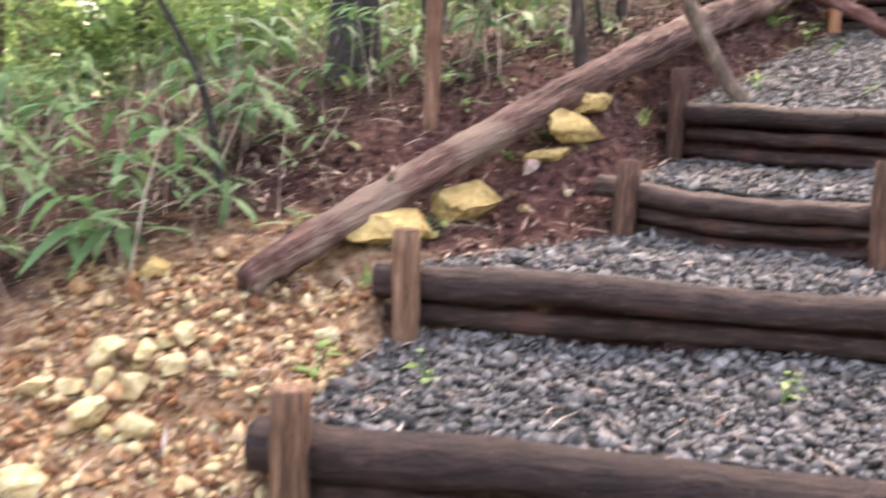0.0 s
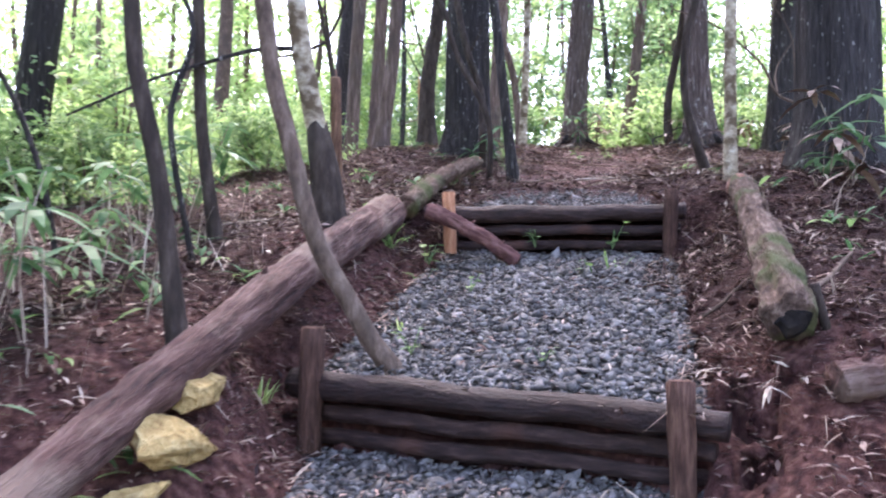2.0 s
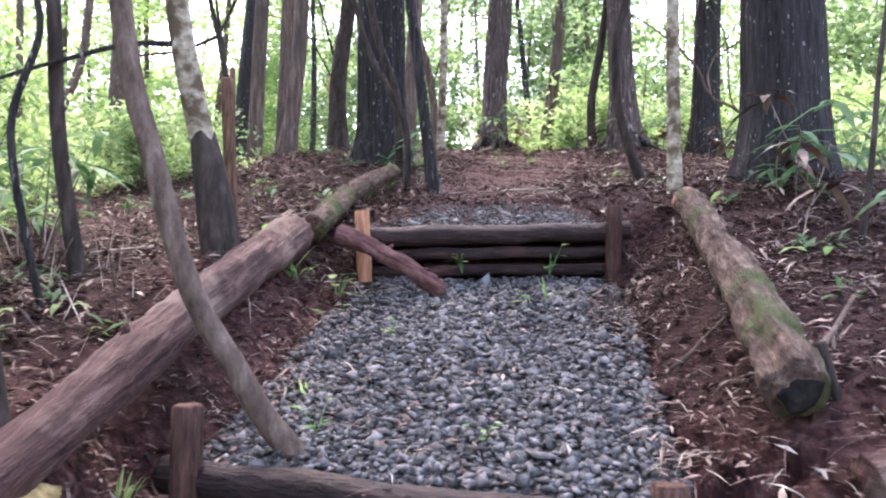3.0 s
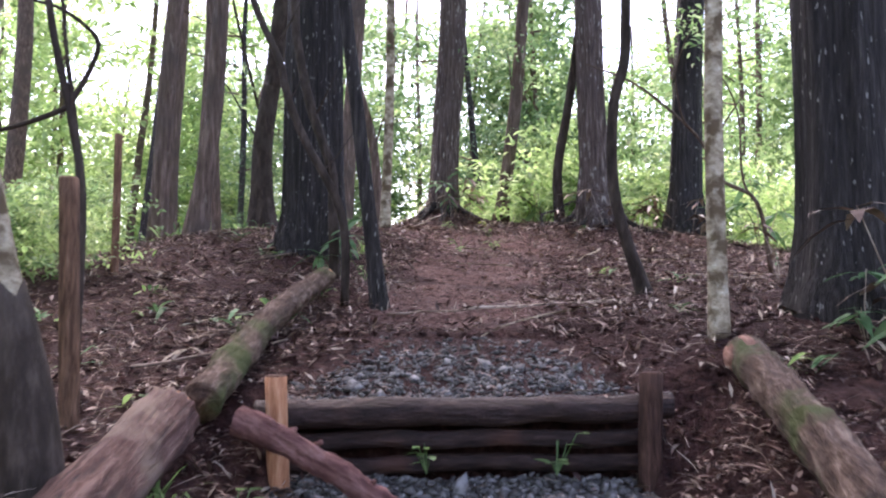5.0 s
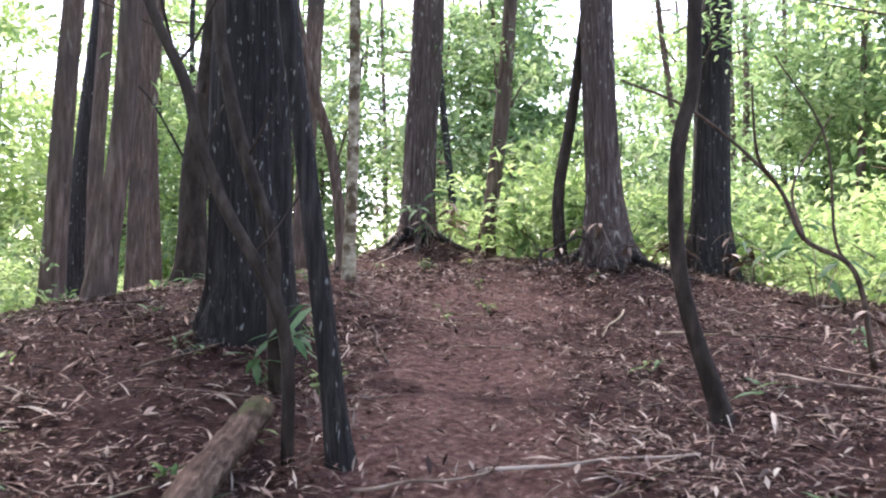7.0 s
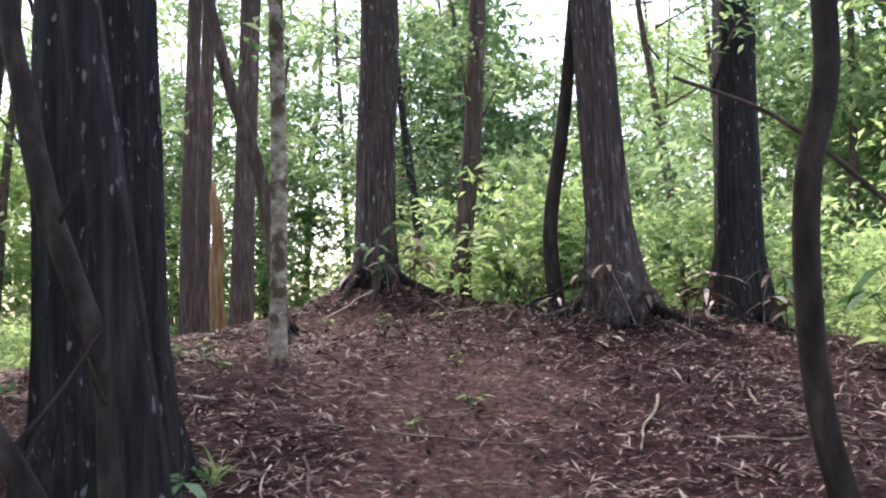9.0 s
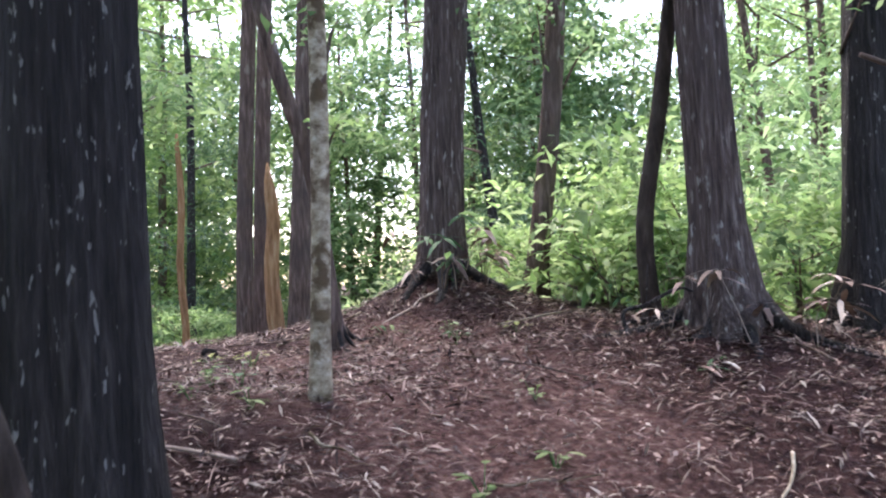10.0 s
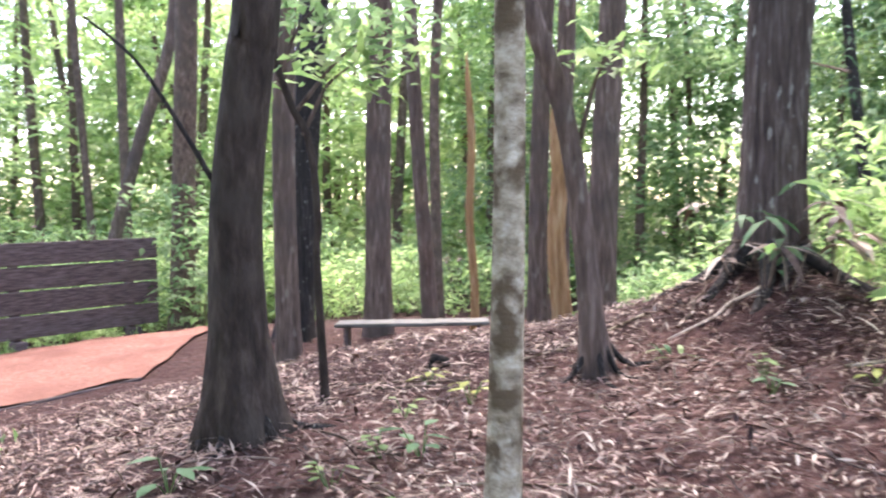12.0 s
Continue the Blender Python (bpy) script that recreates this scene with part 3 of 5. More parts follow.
# the great cedars and the slim trunks along the way
vine_cedar = tree([(4.29, 9.02, 3.13), (4.28, 9.03, 3.97), (4.265, 9.04, 4.84)], .20, "broad dark cedar with deeply ridged bark, vine stems on it", DARK_BARK, 11, .35, .3, 1, 1, 40)
tree([(5.12, 5.46, 2.72), (5.12, 5.46, 3.4), (5.12, 5.46, 4.0)], .25, "massive dark cedar trunk beside the mossy log", DARK_BARK, 12, .3, .2, 2, 1, 40)
mound_cedar = tree([(7.75, 12.1, 3.84), (7.80, 12.07, 5.0), (7.86, 12.04, 6.1)], .165, "tall cedar on a root mound with stripped grey bark", CEDAR_BARK, 12, .5, .22, 3, 1, 36)
brown_trunk = tree([(8.30, 11.67, 3.76), (8.46, 11.56, 5.19), (8.52, 11.51, 6.06)], .083, "slim brown trunk among young bushes", BROWN_BARK, 9, .35, .05, 4, 2)
root_cedar = tree([(7.93, 9.67, 3.6), (7.88, 9.7, 4.82), (7.87, 9.71, 5.46)], .14, "leaning cedar with flaring roots and silvery bark", CEDAR_BARK, 12, 1.1, .22, 5, 1, 36)
wrapped_cedar = tree([(8.93, 9.38, 3.55), (8.97, 9.34, 5.02), (9.01, 9.3, 5.85)], .155, "dark cedar wrapped in climbing leaves at its foot", DARK_BARK, 11, .5, .2, 6, 1, 30)
tree([(7.77, 10.07, 3.66), (7.75, 10.08, 4.21), (7.84, 10.01, 4.87), (7.92, 9.95, 5.53)], .052, "thin dark bent trunk standing beside a cedar", SMOOTH_BARK, 8, .2, 0, 7, 0, 10)
arched = tree([(4.92, 11.2, 3.47), (4.91, 11.21, 4.25), (4.98, 11.19, 4.87), (5.01, 11.18, 5.07)], .095, "dark smooth trunk with spreading roots", SMOOTH_BARK, 10, .65, .06, 8, 0, 20)
bent_trunk = tree([(6.47, 11.5, 3.55), (6.41, 11.51, 4.21), (6.34, 11.53, 4.71), (6.21, 11.56, 5.13), (6.12, 11.6, 5.5)], .050, "reddish brown trunk bending over the leaf litter", BROWN_BARK, 8, .6, .04, 9, 0, 12)
pale_trunk = tree([(5.53, 10.0, 3.43), (5.56, 9.99, 4.26), (5.57, 9.98, 5.06)], .043, "slender pale trunk patched with lichen", PALE_BARK, 8, .3, 0, 10, 0, 12)
leafy = tree([(5.29, 11.79, 3.5), (5.27, 11.8, 4.11), (5.28, 11.79, 4.23), (5.25, 11.8, 4.61), (5.12, 11.83, 4.95)], .017, "thin crooked dark sapling in leaf litter", SMOOTH_BARK, 7, .4, 0, 11, 0, 8)
tree([(5.54, 16.42, 3.15), (5.66, 16.39, 4.7), (5.81, 16.35, 6.29)], .155, "dark cedar behind the low bench", DARK_BARK, 12, .4, .15, 12, 1)
tree([(6.34, 16.32, 3.2), (6.37, 16.31, 4.69), (6.44, 16.29, 6.3)], .13, "straight reddish cedar beyond the bench", BROWN_BARK, 12, .2, .1, 13, 1)
tree([(7.13, 17.46, 3.1), (7.02, 17.49, 5.36), (6.98, 17.49, 6.59)], .085, "straight brown trunk beyond the bench", BROWN_BARK, 12, .2, 0, 14, 2)
tree([(7.72, 19.47, 2.9), (7.72, 19.47, 5.59), (7.8, 19.45, 7.07)], .076, "pale straight trunk in the far wood", GREY_BARK, 12, .2, 0, 15, 1)
tree([(7.79, 15.84, 3.15), (7.83, 15.83, 4.66), (7.91, 15.81, 6.24)], .095, "reddish cedar at the edge of the slope", BROWN_BARK, 12, .2, .1, 16, 1)
tree([(8.18, 16.26, 3.1), (8.23, 16.25, 4.67), (8.31, 16.23, 6.35)], .10, "brown cedar at the edge of the slope", BROWN_BARK, 12, .2, .1, 17, 1)
tree([(8.15, 15.23, 3.2), (8.25, 15.21, 5.12), (8.31, 15.2, 6.12)], .135, "reddish cedar with peeling bark", BROWN_BARK, 12, .3, .15, 18, 1)
tree([(4.4, 20.32, 2.8), (4.47, 20.3, 4.9), (4.58, 20.28, 7.14)], .17, "pale grey trunk behind the slatted fence", GREY_BARK, 12, .2, 0, 19, 0)
tree([(3.0, 22.65, 2.7), (3.35, 22.65, 4.02), (3.79, 22.54, 5.55), (4.26, 22.42, 6.93)], .11, "leaning brown trunk in the far wood", BROWN_BARK, 12, .2, 0, 20, 0, straighten=.6)
tree([(1.55, 27.25, 2.2), (1.37, 27.28, 6.4), (1.3, 27.3, 8.63)], .11, "thin grey trunk in the far wood", GREY_BARK, 12, .2, 0, 21, 0)
tree([(2.8, 24.87, 2.4), (2.54, 24.92, 7.64)], .08, "thin grey trunk in the far wood", GREY_BARK, 12, .2, 0, 22, 0)
tree([(3.33, 24.72, 2.4), (3.33, 24.72, 8.11)], .10, "straight grey trunk in the far wood", GREY_BARK, 12, .2, 0, 23, 0)
tree([(3.95, 10.41, 3.36), (4.05, 10.34, 4.32), (4.08, 10.3, 5.23)], .074, "curving brown trunk at the edge of the slope", BROWN_BARK, 10, .4, .05, 24, 2)
edge_trunk = tree([(3.84, 11.05, 3.18), (3.89, 11.0, 4.59), (3.93, 10.97, 5.38)], .08, "dark brown trunk at the edge of the slope", BROWN_BARK, 10, .3, .05, 25, 2)
tree([(5.38, 14.94, 3.2), (5.38, 14.93, 4.83), (5.45, 14.87, 6.78)], .095, "reddish brown trunk behind the slope", BROWN_BARK, 11, .2, .05, 27, 2)
tree([(3.87, 7.51, 2.72), (3.77, 7.59, 3.78), (3.71, 7.64, 4.42)], .040, "slim dark brown trunk leaning over the path", DARK_BARK, 8, .35, .04, 28, 0, 12)
tree([(5.34, 6.9, 2.83), (5.23, 6.98, 3.27), (5.2, 7.0, 3.6), (5.22, 6.99, 3.96), (5.27, 6.95, 4.2), (5.28, 6.94, 4.57)], .034, "slim dark trunk with a sinuous bend", SMOOTH_BARK, 8, .35, .03, 29, 0, 12)
tree([(4.38, 5.67, 2.55), (4.38, 5.67, 3.46), (4.39, 5.66, 4.04)], .040, "slender pale grey trunk beside the mossy log", PALE_BARK, 8, .2, 0, 30, 0, 12)
birch = tree([(1.79, 5.99, 2.12), (1.74, 6.01, 2.38), (1.70, 6.02, 2.62), (1.64, 6.03, 2.89), (1.56, 6.05, 3.4)], .055, "birch-like trunk, dark below and pale above", PALE_BARK, 8, .4, 0, 31, 0, 14)
tree([(1.50, 4.54, 1.51), (1.42, 4.58, 1.62), (1.34, 4.61, 1.77), (1.22, 4.67, 2.01), (1.12, 4.73, 2.41), (1.03, 4.78, 2.88)], .037, "slim grey trunk curving out from the gravel edge", GREY_BARK, 7, .15, 0, 32, 0, 12)
tree([(0.69, 4.56, 1.62), (0.62, 4.6, 2.18), (0.55, 4.64, 2.53), (0.52, 4.66, 2.79)], .032, "slim nearly black trunk behind the fallen log", SMOOTH_BARK, 7, .3, 0, 33, 0, 12)
tree([(1.18, 6.15, 2.08), (1.10, 6.18, 2.67), (1.07, 6.2, 3.34)], .034, "thin dark sapling on the bank", SMOOTH_BARK, 7, .2, 0, 34, 0, 10)
tree([(-.52, 5.3, 1.5), (-.54, 5.3, 2.44), (-.54, 5.3, 3.2)], .13, "stout dark cedar on the fern-grown bank", DARK_BARK, 11, .35, .15, 35, 1, 26)
tree([(-.52, 7.51, 1.9), (-.54, 7.51, 2.96)], .10, "pale grey trunk on the bank", PALE_BARK, 10, .2, 0, 36, 0)
tree([(-.08, 6.93, 1.95), (-.14, 6.96, 3.39)], .095, "dark trunk on the bank behind a cut stake", DARK_BARK, 10, .2, .1, 37, 1)
tree([(.35, 9.46, 2.3), (.4, 9.44, 2.94), (.5, 9.4, 4.17)], .16, "leaning dark cedar down the slope", DARK_BARK, 11, .3, .1, 38, 1)
tree([(.13, 10.62, 2.3), (.08, 10.65, 3.88)], .085, "brown trunk down the slope", BROWN_BARK, 10, .2, 0, 39, 2)
tree([(5.78, 5.75, 2.8), (5.79, 5.75, 3.99)], .12, "dark cedar close behind a massive one", DARK_BARK, 11, .3, .15, 40, 1)
v, f = tube(spline([(0, 0, -.1), (-.045, .015, .24), (-.085, .027, .46), (-.105, .033, .58)], 14), np.linspace(.104, .058, 14), 14, .07, 77, .08)
for i in range(13 * 14, 14 * 14):
    v[i] = v[i] + np.array([0, 0, .07 * noise.noise((i * .9, 3.1, 0)) + .03 * math.sin(i * 2.3)])
solid("dark_bark", v, f, SMOOTH_BARK, birch, "dark mossy bark round the foot", True)


def trunk_of(t):
    return next(c.data for c in t.children if c.name.startswith("trunk"))


def roots(t, r, seed, n=6, reach=.6):
    """Surface roots that run out from a trunk's foot and sink into the soil."""
    rnd = random.Random(seed)
    b = t.location
    for i in range(n):
        a = 6.283 * (i + rnd.uniform(-.3, .3)) / n
        ln = reach * rnd.uniform(.6, 1.2)
        pts = []
        for f, up in ((.0, .15), (.3, .015), (.65, -.015), (1, -.06)):
            d = r * .55 + ln * f
            a2 = a + .5 * f * math.sin(seed + i)
            x, y = b.x + math.cos(a2) * d, b.y + math.sin(a2) * d
            pts.append((x - b.x, y - b.y, gz(x, y) + up - b.z))
        v, f = tube(spline(pts, 12), np.linspace(r * .30, r * .05, 12), 8, .14, seed + i)
        solid("root", v, f, DARK_BARK, t, smooth=True)


def spray(t, centre, n, sigma, size, mat, seed):
    """A thin limb from the tree's trunk to centre, with a spray of leaves on it."""
    rng = np.random.default_rng(seed)
    c = np.array(Vector(centre) - t.location)
    tv = trunk_of(t).vertices
    near = min(tv, key=lambda q: (q.co.z - c[2] + .35) ** 2)
    p0 = np.array((near.co.x, near.co.y, near.co.z))
    v, f = tube(spline([tuple(p0), tuple((p0 + c) / 2 + np.array([0, 0, .06])), tuple(c)], 10), np.linspace(.012, .004, 10), 6, .1, seed)
    limb = solid("leafy_limb", v, f, BROWN_BARK, t, smooth=True)
    v, f = leaves(rng, c + rng.normal(0, 1, (n, 3)) * np.array([sigma, sigma, sigma * .5]), .5, size, size * .5)
    fo = new("foliage", quick_mesh("foliage", v, f, mat))
    fo.parent = limb


for k, (t, r, n, reach) in enumerate(((mound_cedar, .18, 8, .8), (root_cedar, .17, 9, .9), (vine_cedar, .19, 7, .5), (wrapped_cedar, .16, 7, .6), (arched, .10, 6, .45), (bent_trunk, .055, 6, .35))):
    roots(t, r, 30 + k, n, reach)
for k, (t, c, n, s, mat) in enumerate(((leafy, (5.45, 11.9, 4.95), 130, .16, LEAF_BRIGHT), (leafy, (5.62, 11.92, 5.12), 130, .16, LEAF_GREEN), (leafy, (5.30, 11.85, 5.2), 120, .18, LEAF_GREEN), (brown_trunk, (8.30, 11.5, 5.95), 160, .25, LEAF_GREEN), (brown_trunk, (8.7, 11.3, 5.7), 120, .22, LEAF_GREEN), (pale_trunk, (5.75, 10.1, 5.15), 90, .15, LEAF_GREEN), (wrapped_cedar, (8.6, 9.0, 5.6), 160, .25, LEAF_GREEN), (bent_trunk, (6.5, 11.4, 4.95), 60, .1, LEAF_BRIGHT))):
    spray(t, c, n, s, .085, mat, 900 + k)


# ---- fallen logs, stakes, vines ----
def fallen_log(pts, r0, r1, label, mat, seed, end_mat=ORANGE_WOOD, name="fallen_log", cut=True):
    base = Vector(pts[0])
    t = thing(name, label, "log", base, "fallen logs")
    turn = (Vector(pts[-1]) - base).to_track_quat("X", "Z")
    t.rotation_euler = turn.to_euler()
    back = turn.inverted()
    path = spline([tuple(back @ (Vector(p) - base)) for p in pts], 170)
    rad = [(r0 + (r1 - r0) * i / 169) * (1 + .03 * math.sin(i * .3 + seed)) for i in range(170)]
    v, f = tube(path, rad, 26, .09, seed, .18, 2.0)
    v = weathered(v, r0 * .20)
    solid("bark", v, f, mat, t, smooth=True)
    if cut:
        d = path[-1] - path[-2]
        d /= np.linalg.norm(d)
        v, f = tube([path[-1] - d * .01, path[-1] + d * .006], [r1 * .93, r1 * .9], 16, .05, seed + 3)
        solid("cut_end", v, f, end_mat, t, "pale sawn log end")
    rnd = random.Random(seed)
    for j in range(3):
        k = rnd.randrange(24, 150)
        a = rnd.uniform(.3, 2.8)
        o = np.array([0, math.cos(a), math.sin(a)])
        q = path[k] + o * rad[k] * .8
        v, f = tube([q, q + o * rad[k] * .5 + np.array([rad[k] * .3, 0, 0])], [rad[k] * .22, rad[k] * .15], 8, .1, j)
        solid("knot", v, f, mat, t, smooth=True)
    return t


fallen_log([(-.62, 2.86, .82), (-.45, 3.06, .95), (.72, 4.42, 1.60), (1.6, 5.5, 2.02), (2.29, 6.38, 2.29)], .05, .105, "long fallen trunk with red peeling bark along the steps", RED_LOG, 3)
fallen_log([(2.42, 6.42, 2.33), (3.0, 7.1, 2.62), (3.72, 7.85, 2.88)], .075, .055, "mossy grey fallen log on the leaf litter", MOSS_LOG, 8)
fallen_log([(2.44, 6.16, 2.29), (2.55, 6.06, 2.23), (2.70, 5.90, 2.11), (2.83, 5.78, 1.99)], .055, .042, "short dark reddish branch lying by the top step", RED_BRANCH, 9, cut=False)
fallen_log([(2.45, 3.48, 1.74), (3.3, 4.42, 2.14), (4.23, 5.45, 2.49)], .085, .07, "fallen log with green moss beside the steps", MOSS_LOG, 12)
mossy = bpy.context.scene.objects["fallen_log.003"]
# solid near-black plug: its colour stands in for shade inside the log's end
v, f = tube([(-.016, .006, .008), (-.004, .004, .004), (.012, 0, 0)], [.030, .052, .062], 18, .30, 2)
solid("hollow_end", v, f, HOLE_DARK, mossy, "dark plug painted for the shade in the rotted end")
end = mossy.matrix_basis.inverted() @ Vector((4.23, 5.45, 2.49))
v, f = tube([(end.x - q, end.y, end.z) for q in (.10, .07, .03, -.012, -.016)], [.068, .077, .077, .072, .05], 18, .08, 6, .08)
solid("stripped_end", v, f, STRIPPED_WOOD, mossy, "reddish end stripped of its bark", True)
fallen_log([(2.36, 3.24, 1.56), (2.72, 3.10, 1.60)], .065, .06, "short broken reddish log in loose soil", RED_LOG, 14)


def stake(p0, p1, r, label, mat=POST_WOOD, name="wooden_stake"):
    base = Vector(p0)
    base.z = gz(base.x, base.y) - .1
    pts = [tuple((Vector(p1) - base) * f) for f in np.linspace(0, 1, 9)]
    v, f = tube(pts, [r] * 9, 14, .05, int(r * 1000), .06)
    t = thing(name, label, "stake", base, "stakes")
    solid("pole", v, f, mat, t, smooth=True)
    top = Vector(pts[-1])
    v, f = tube([tuple(top), tuple(top + Vector((0, 0, .006)))], [r * .92, r * .86], 12, .04, 5)
    solid("sawn_top", v, f, LIGHT_POST, t, "weathered sawn top")


stake((-.06, 4.2, 1.38), (-.05, 4.19, 2.31), .037, "reddish brown round stake standing in undergrowth", RED_POST)
stake((2.0, 6.5, 2.3), (1.97, 6.52, 3.10), .034, "tall brown round stake beside the fallen log", LIGHT_POST)
stake((2.88, 9.0, 3.0), (2.88, 9.0, 3.79), .024, "thin reddish stake down the slope", RED_POST)


def snag(x, y, top, r, label, seed):
    z = gz(x, y) - .1
    t = thing("dead_snag", label, "dead tree", (x, y, z))
    pts = [(.02 * math.sin(i), 0, (top - z) * i / 11) for i in range(12)]
    rad = [r * (1 - .2 * i / 11) for i in range(10)] + [r * .55, r * .12]
    v, f = tube(pts, rad, 14, .12, seed, .2)
    solid("trunk", v, f, SNAG_WOOD, t, smooth=True)


snag(7.37, 14.22, 5.1, .078, "broken orange-brown dead trunk with bare wood", 4)
snag(7.34, 16.47, 5.85, .045, "thin bare orange dead trunk", 6)


def stem(pts, r0, r1, label, mat, seed, name="vine", category="vine", shoots=0):
    base = Vector(pts[0])
    base.z = min(base.z, gz(base.x, base.y))
    t = thing(name, label, category, base)
    path = spline([tuple(Vector(p) - base) for p in [tuple(base)] + list(pts[1:])], 36)
    v, f = tube(path, np.linspace(r0, r1, 36), 9, .10, seed)
    solid("stem", v, f, mat, t, smooth=True)
    rnd = random.Random(seed)
    for j in range(shoots):
        p0 = path[9 + j * 8]
        a = rnd.uniform(0, 6.28)
        d = np.array([math.cos(a), math.sin(a), 1.1]) * rnd.uniform(.07, .14)
        v, f = tube(spline([tuple(p0), tuple(p0 + d * .6), tuple(p0 + d * 1.5 + np.array([0, 0, .05]))], 8), np.linspace(r1 * .35, .003, 8), 6, .12, seed + j)
        solid("twig", v, f, mat, t, "thin bare side twig", True)
    return t


stem([(3.71, 7.61, 2.75), (3.69, 7.62, 3.21), (3.53, 7.76, 3.63), (3.45, 7.82, 3.88), (3.41, 7.85, 4.09), (3.30, 7.94, 4.41), (3.15, 8.05, 5.0)], .026, .020, "crooked dark vine stem rising beside the broad cedar", SMOOTH_BARK, 2, shoots=3)
stem([(4.02, 8.26, 2.95), (4.01, 8.27, 3.3), (4.0, 8.28, 3.58), (3.90, 8.36, 3.96), (3.86, 8.45, 4.32), (3.84, 8.5, 4.66), (3.9, 8.62, 5.6)], .034, .028, "thick dark vine climbing a broad cedar", SMOOTH_BARK, 5, shoots=2)
sh = stem([(6.60, 6.85, 2.95), (6.53, 6.90, 3.43), (6.34, 7.06, 3.60), (6.23, 7.15, 3.89), (5.92, 7.40, 4.25), (5.6, 7.6, 4.4)], .016, .006, "bare twiggy shrub with arching grey stems", GREY_BARK, 7, "bare_shrub", "shrub")
for q in ([(6.53, 6.90, 3.43), (6.46, 6.96, 3.60), (6.43, 6.98, 4.12), (6.25, 7.14, 4.54)], [(6.34, 7.06, 3.6), (6.5, 7.2, 3.9), (6.75, 7.1, 4.3)], [(6.23, 7.15, 3.89), (6.0, 7.1, 4.0), (5.8, 7.0, 4.3)]):
    v, f = tube(spline([tuple(Vector(p) - sh.location) for p in q], 14), np.linspace(.011, .004, 14), 6, .1, 3)
    solid("twig", v, f, GREY_BARK, sh, smooth=True)
v, f = tube(spline([tuple(Vector(p) - birch.location) for p in ((1.60, 6.03, 3.12), (1.38, 6.08, 3.10), (1.15, 6.12, 3.02), (.81, 6.21, 2.88), (.45, 6.4, 2.70))], 18), np.linspace(.014, .007, 18), 7, .12, 4)
solid("limb", v, f, DARK_BARK, birch, "dead dark branch", True)
stem([(.95, 5.6, 1.95), (.85, 5.7, 2.6), (.95, 5.75, 3.1), (.7, 5.9, 3.7), (.75, 5.9, 4.5)], .016, .010, "thin crooked dark sapling on the bank", DARK_BARK, 9, "sapling", "sapling")
stem([(.4, 5.9, 1.9), (.3, 6.0, 2.4), (.1, 6.2, 2.9), (-.3, 6.4, 3.5), (-.3, 6.4, 4.2)], .016, .008, "thin arching dark sapling on the bank", DARK_BARK, 10, "sapling", "sapling")
stem([(-.9, 3.7, 1.1), (-1.0, 3.75, 1.5), (-1.25, 3.8, 2.0), (-1.35, 3.9, 2.6)], .018, .012, "thin leaning dark sapling in bamboo grass", DARK_BARK, 11, "sapling", "sapling")
v, f = tube(spline([tuple(Vector(p) - arched.location) for p in ((4.92, 11.2, 4.30), (4.83, 11.23, 4.43), (4.76, 11.25, 4.56), (4.62, 11.28, 4.80), (4.53, 11.3, 4.91), (4.40, 11.33, 5.02))], 16), np.linspace(.012, .005, 16), 7, .1, 4)
solid("limb", v, f, DARK_BARK, arched, "bare arching dark branch", True)


side = stem([(2.12, 6.95, 2.4), (2.13, 6.95, 2.94), (2.12, 6.96, 3.21), (2.08, 6.97, 3.43), (2.03, 6.98, 3.65), (1.99, 6.99, 3.87), (1.9, 7.0, 4.5)], .020, .013, "crooked dark sapling behind a tall stake", SMOOTH_BARK, 17, "sapling", "sapling")
for q in ([(2.07, 6.97, 3.45), (2.13, 6.96, 3.57), (2.17, 6.94, 3.69), (2.15, 6.95, 3.76), (2.04, 6.98, 3.84), (1.94, 7.0, 3.86)], [(2.07, 6.97, 3.45), (1.96, 7.0, 3.39), (1.84, 7.02, 3.34), (1.65, 7.05, 3.30)], [(2.12, 6.96, 3.23), (2.09, 6.97, 3.47), (2.06, 6.97, 3.67), (2.04, 6.98, 3.88)]):
    v, f = tube(spline([tuple(Vector(p) - side.location) for p in q], 14), np.linspace(.012, .006, 14), 7, .12, 5)
    solid("branch", v, f, SMOOTH_BARK, side, "dead dark branch", True)
stub = stem([(2.64, 3.46, 1.5), (2.62, 3.48, 1.68), (2.59, 3.51, 1.86)], .020, .017, "short broken dark stub beside a hollow log", SMOOTH_BARK, 18, "stub", "dead sapling")
v, f = tube(spline([tuple(Vector(p) - stub.location) for p in ((2.59, 3.51, 1.85), (2.72, 3.56, 1.88), (2.92, 3.62, 1.98))], 10), np.linspace(.011, .007, 10), 7, .12, 5)
solid("branch", v, f, GREY_BARK, stub, "pale dead branch", True)


stem([(7.42, 9.93, 3.56)] + [(7.45, 10.01, 3.71), (7.54, 9.91, 3.76), (7.65, 9.78, 3.84), (7.7, 9.72, 3.82)], .014, .008, "snapped dark branch leaning from a cedar's foot", DARK_BARK, 21, "branch", "branch", 2)


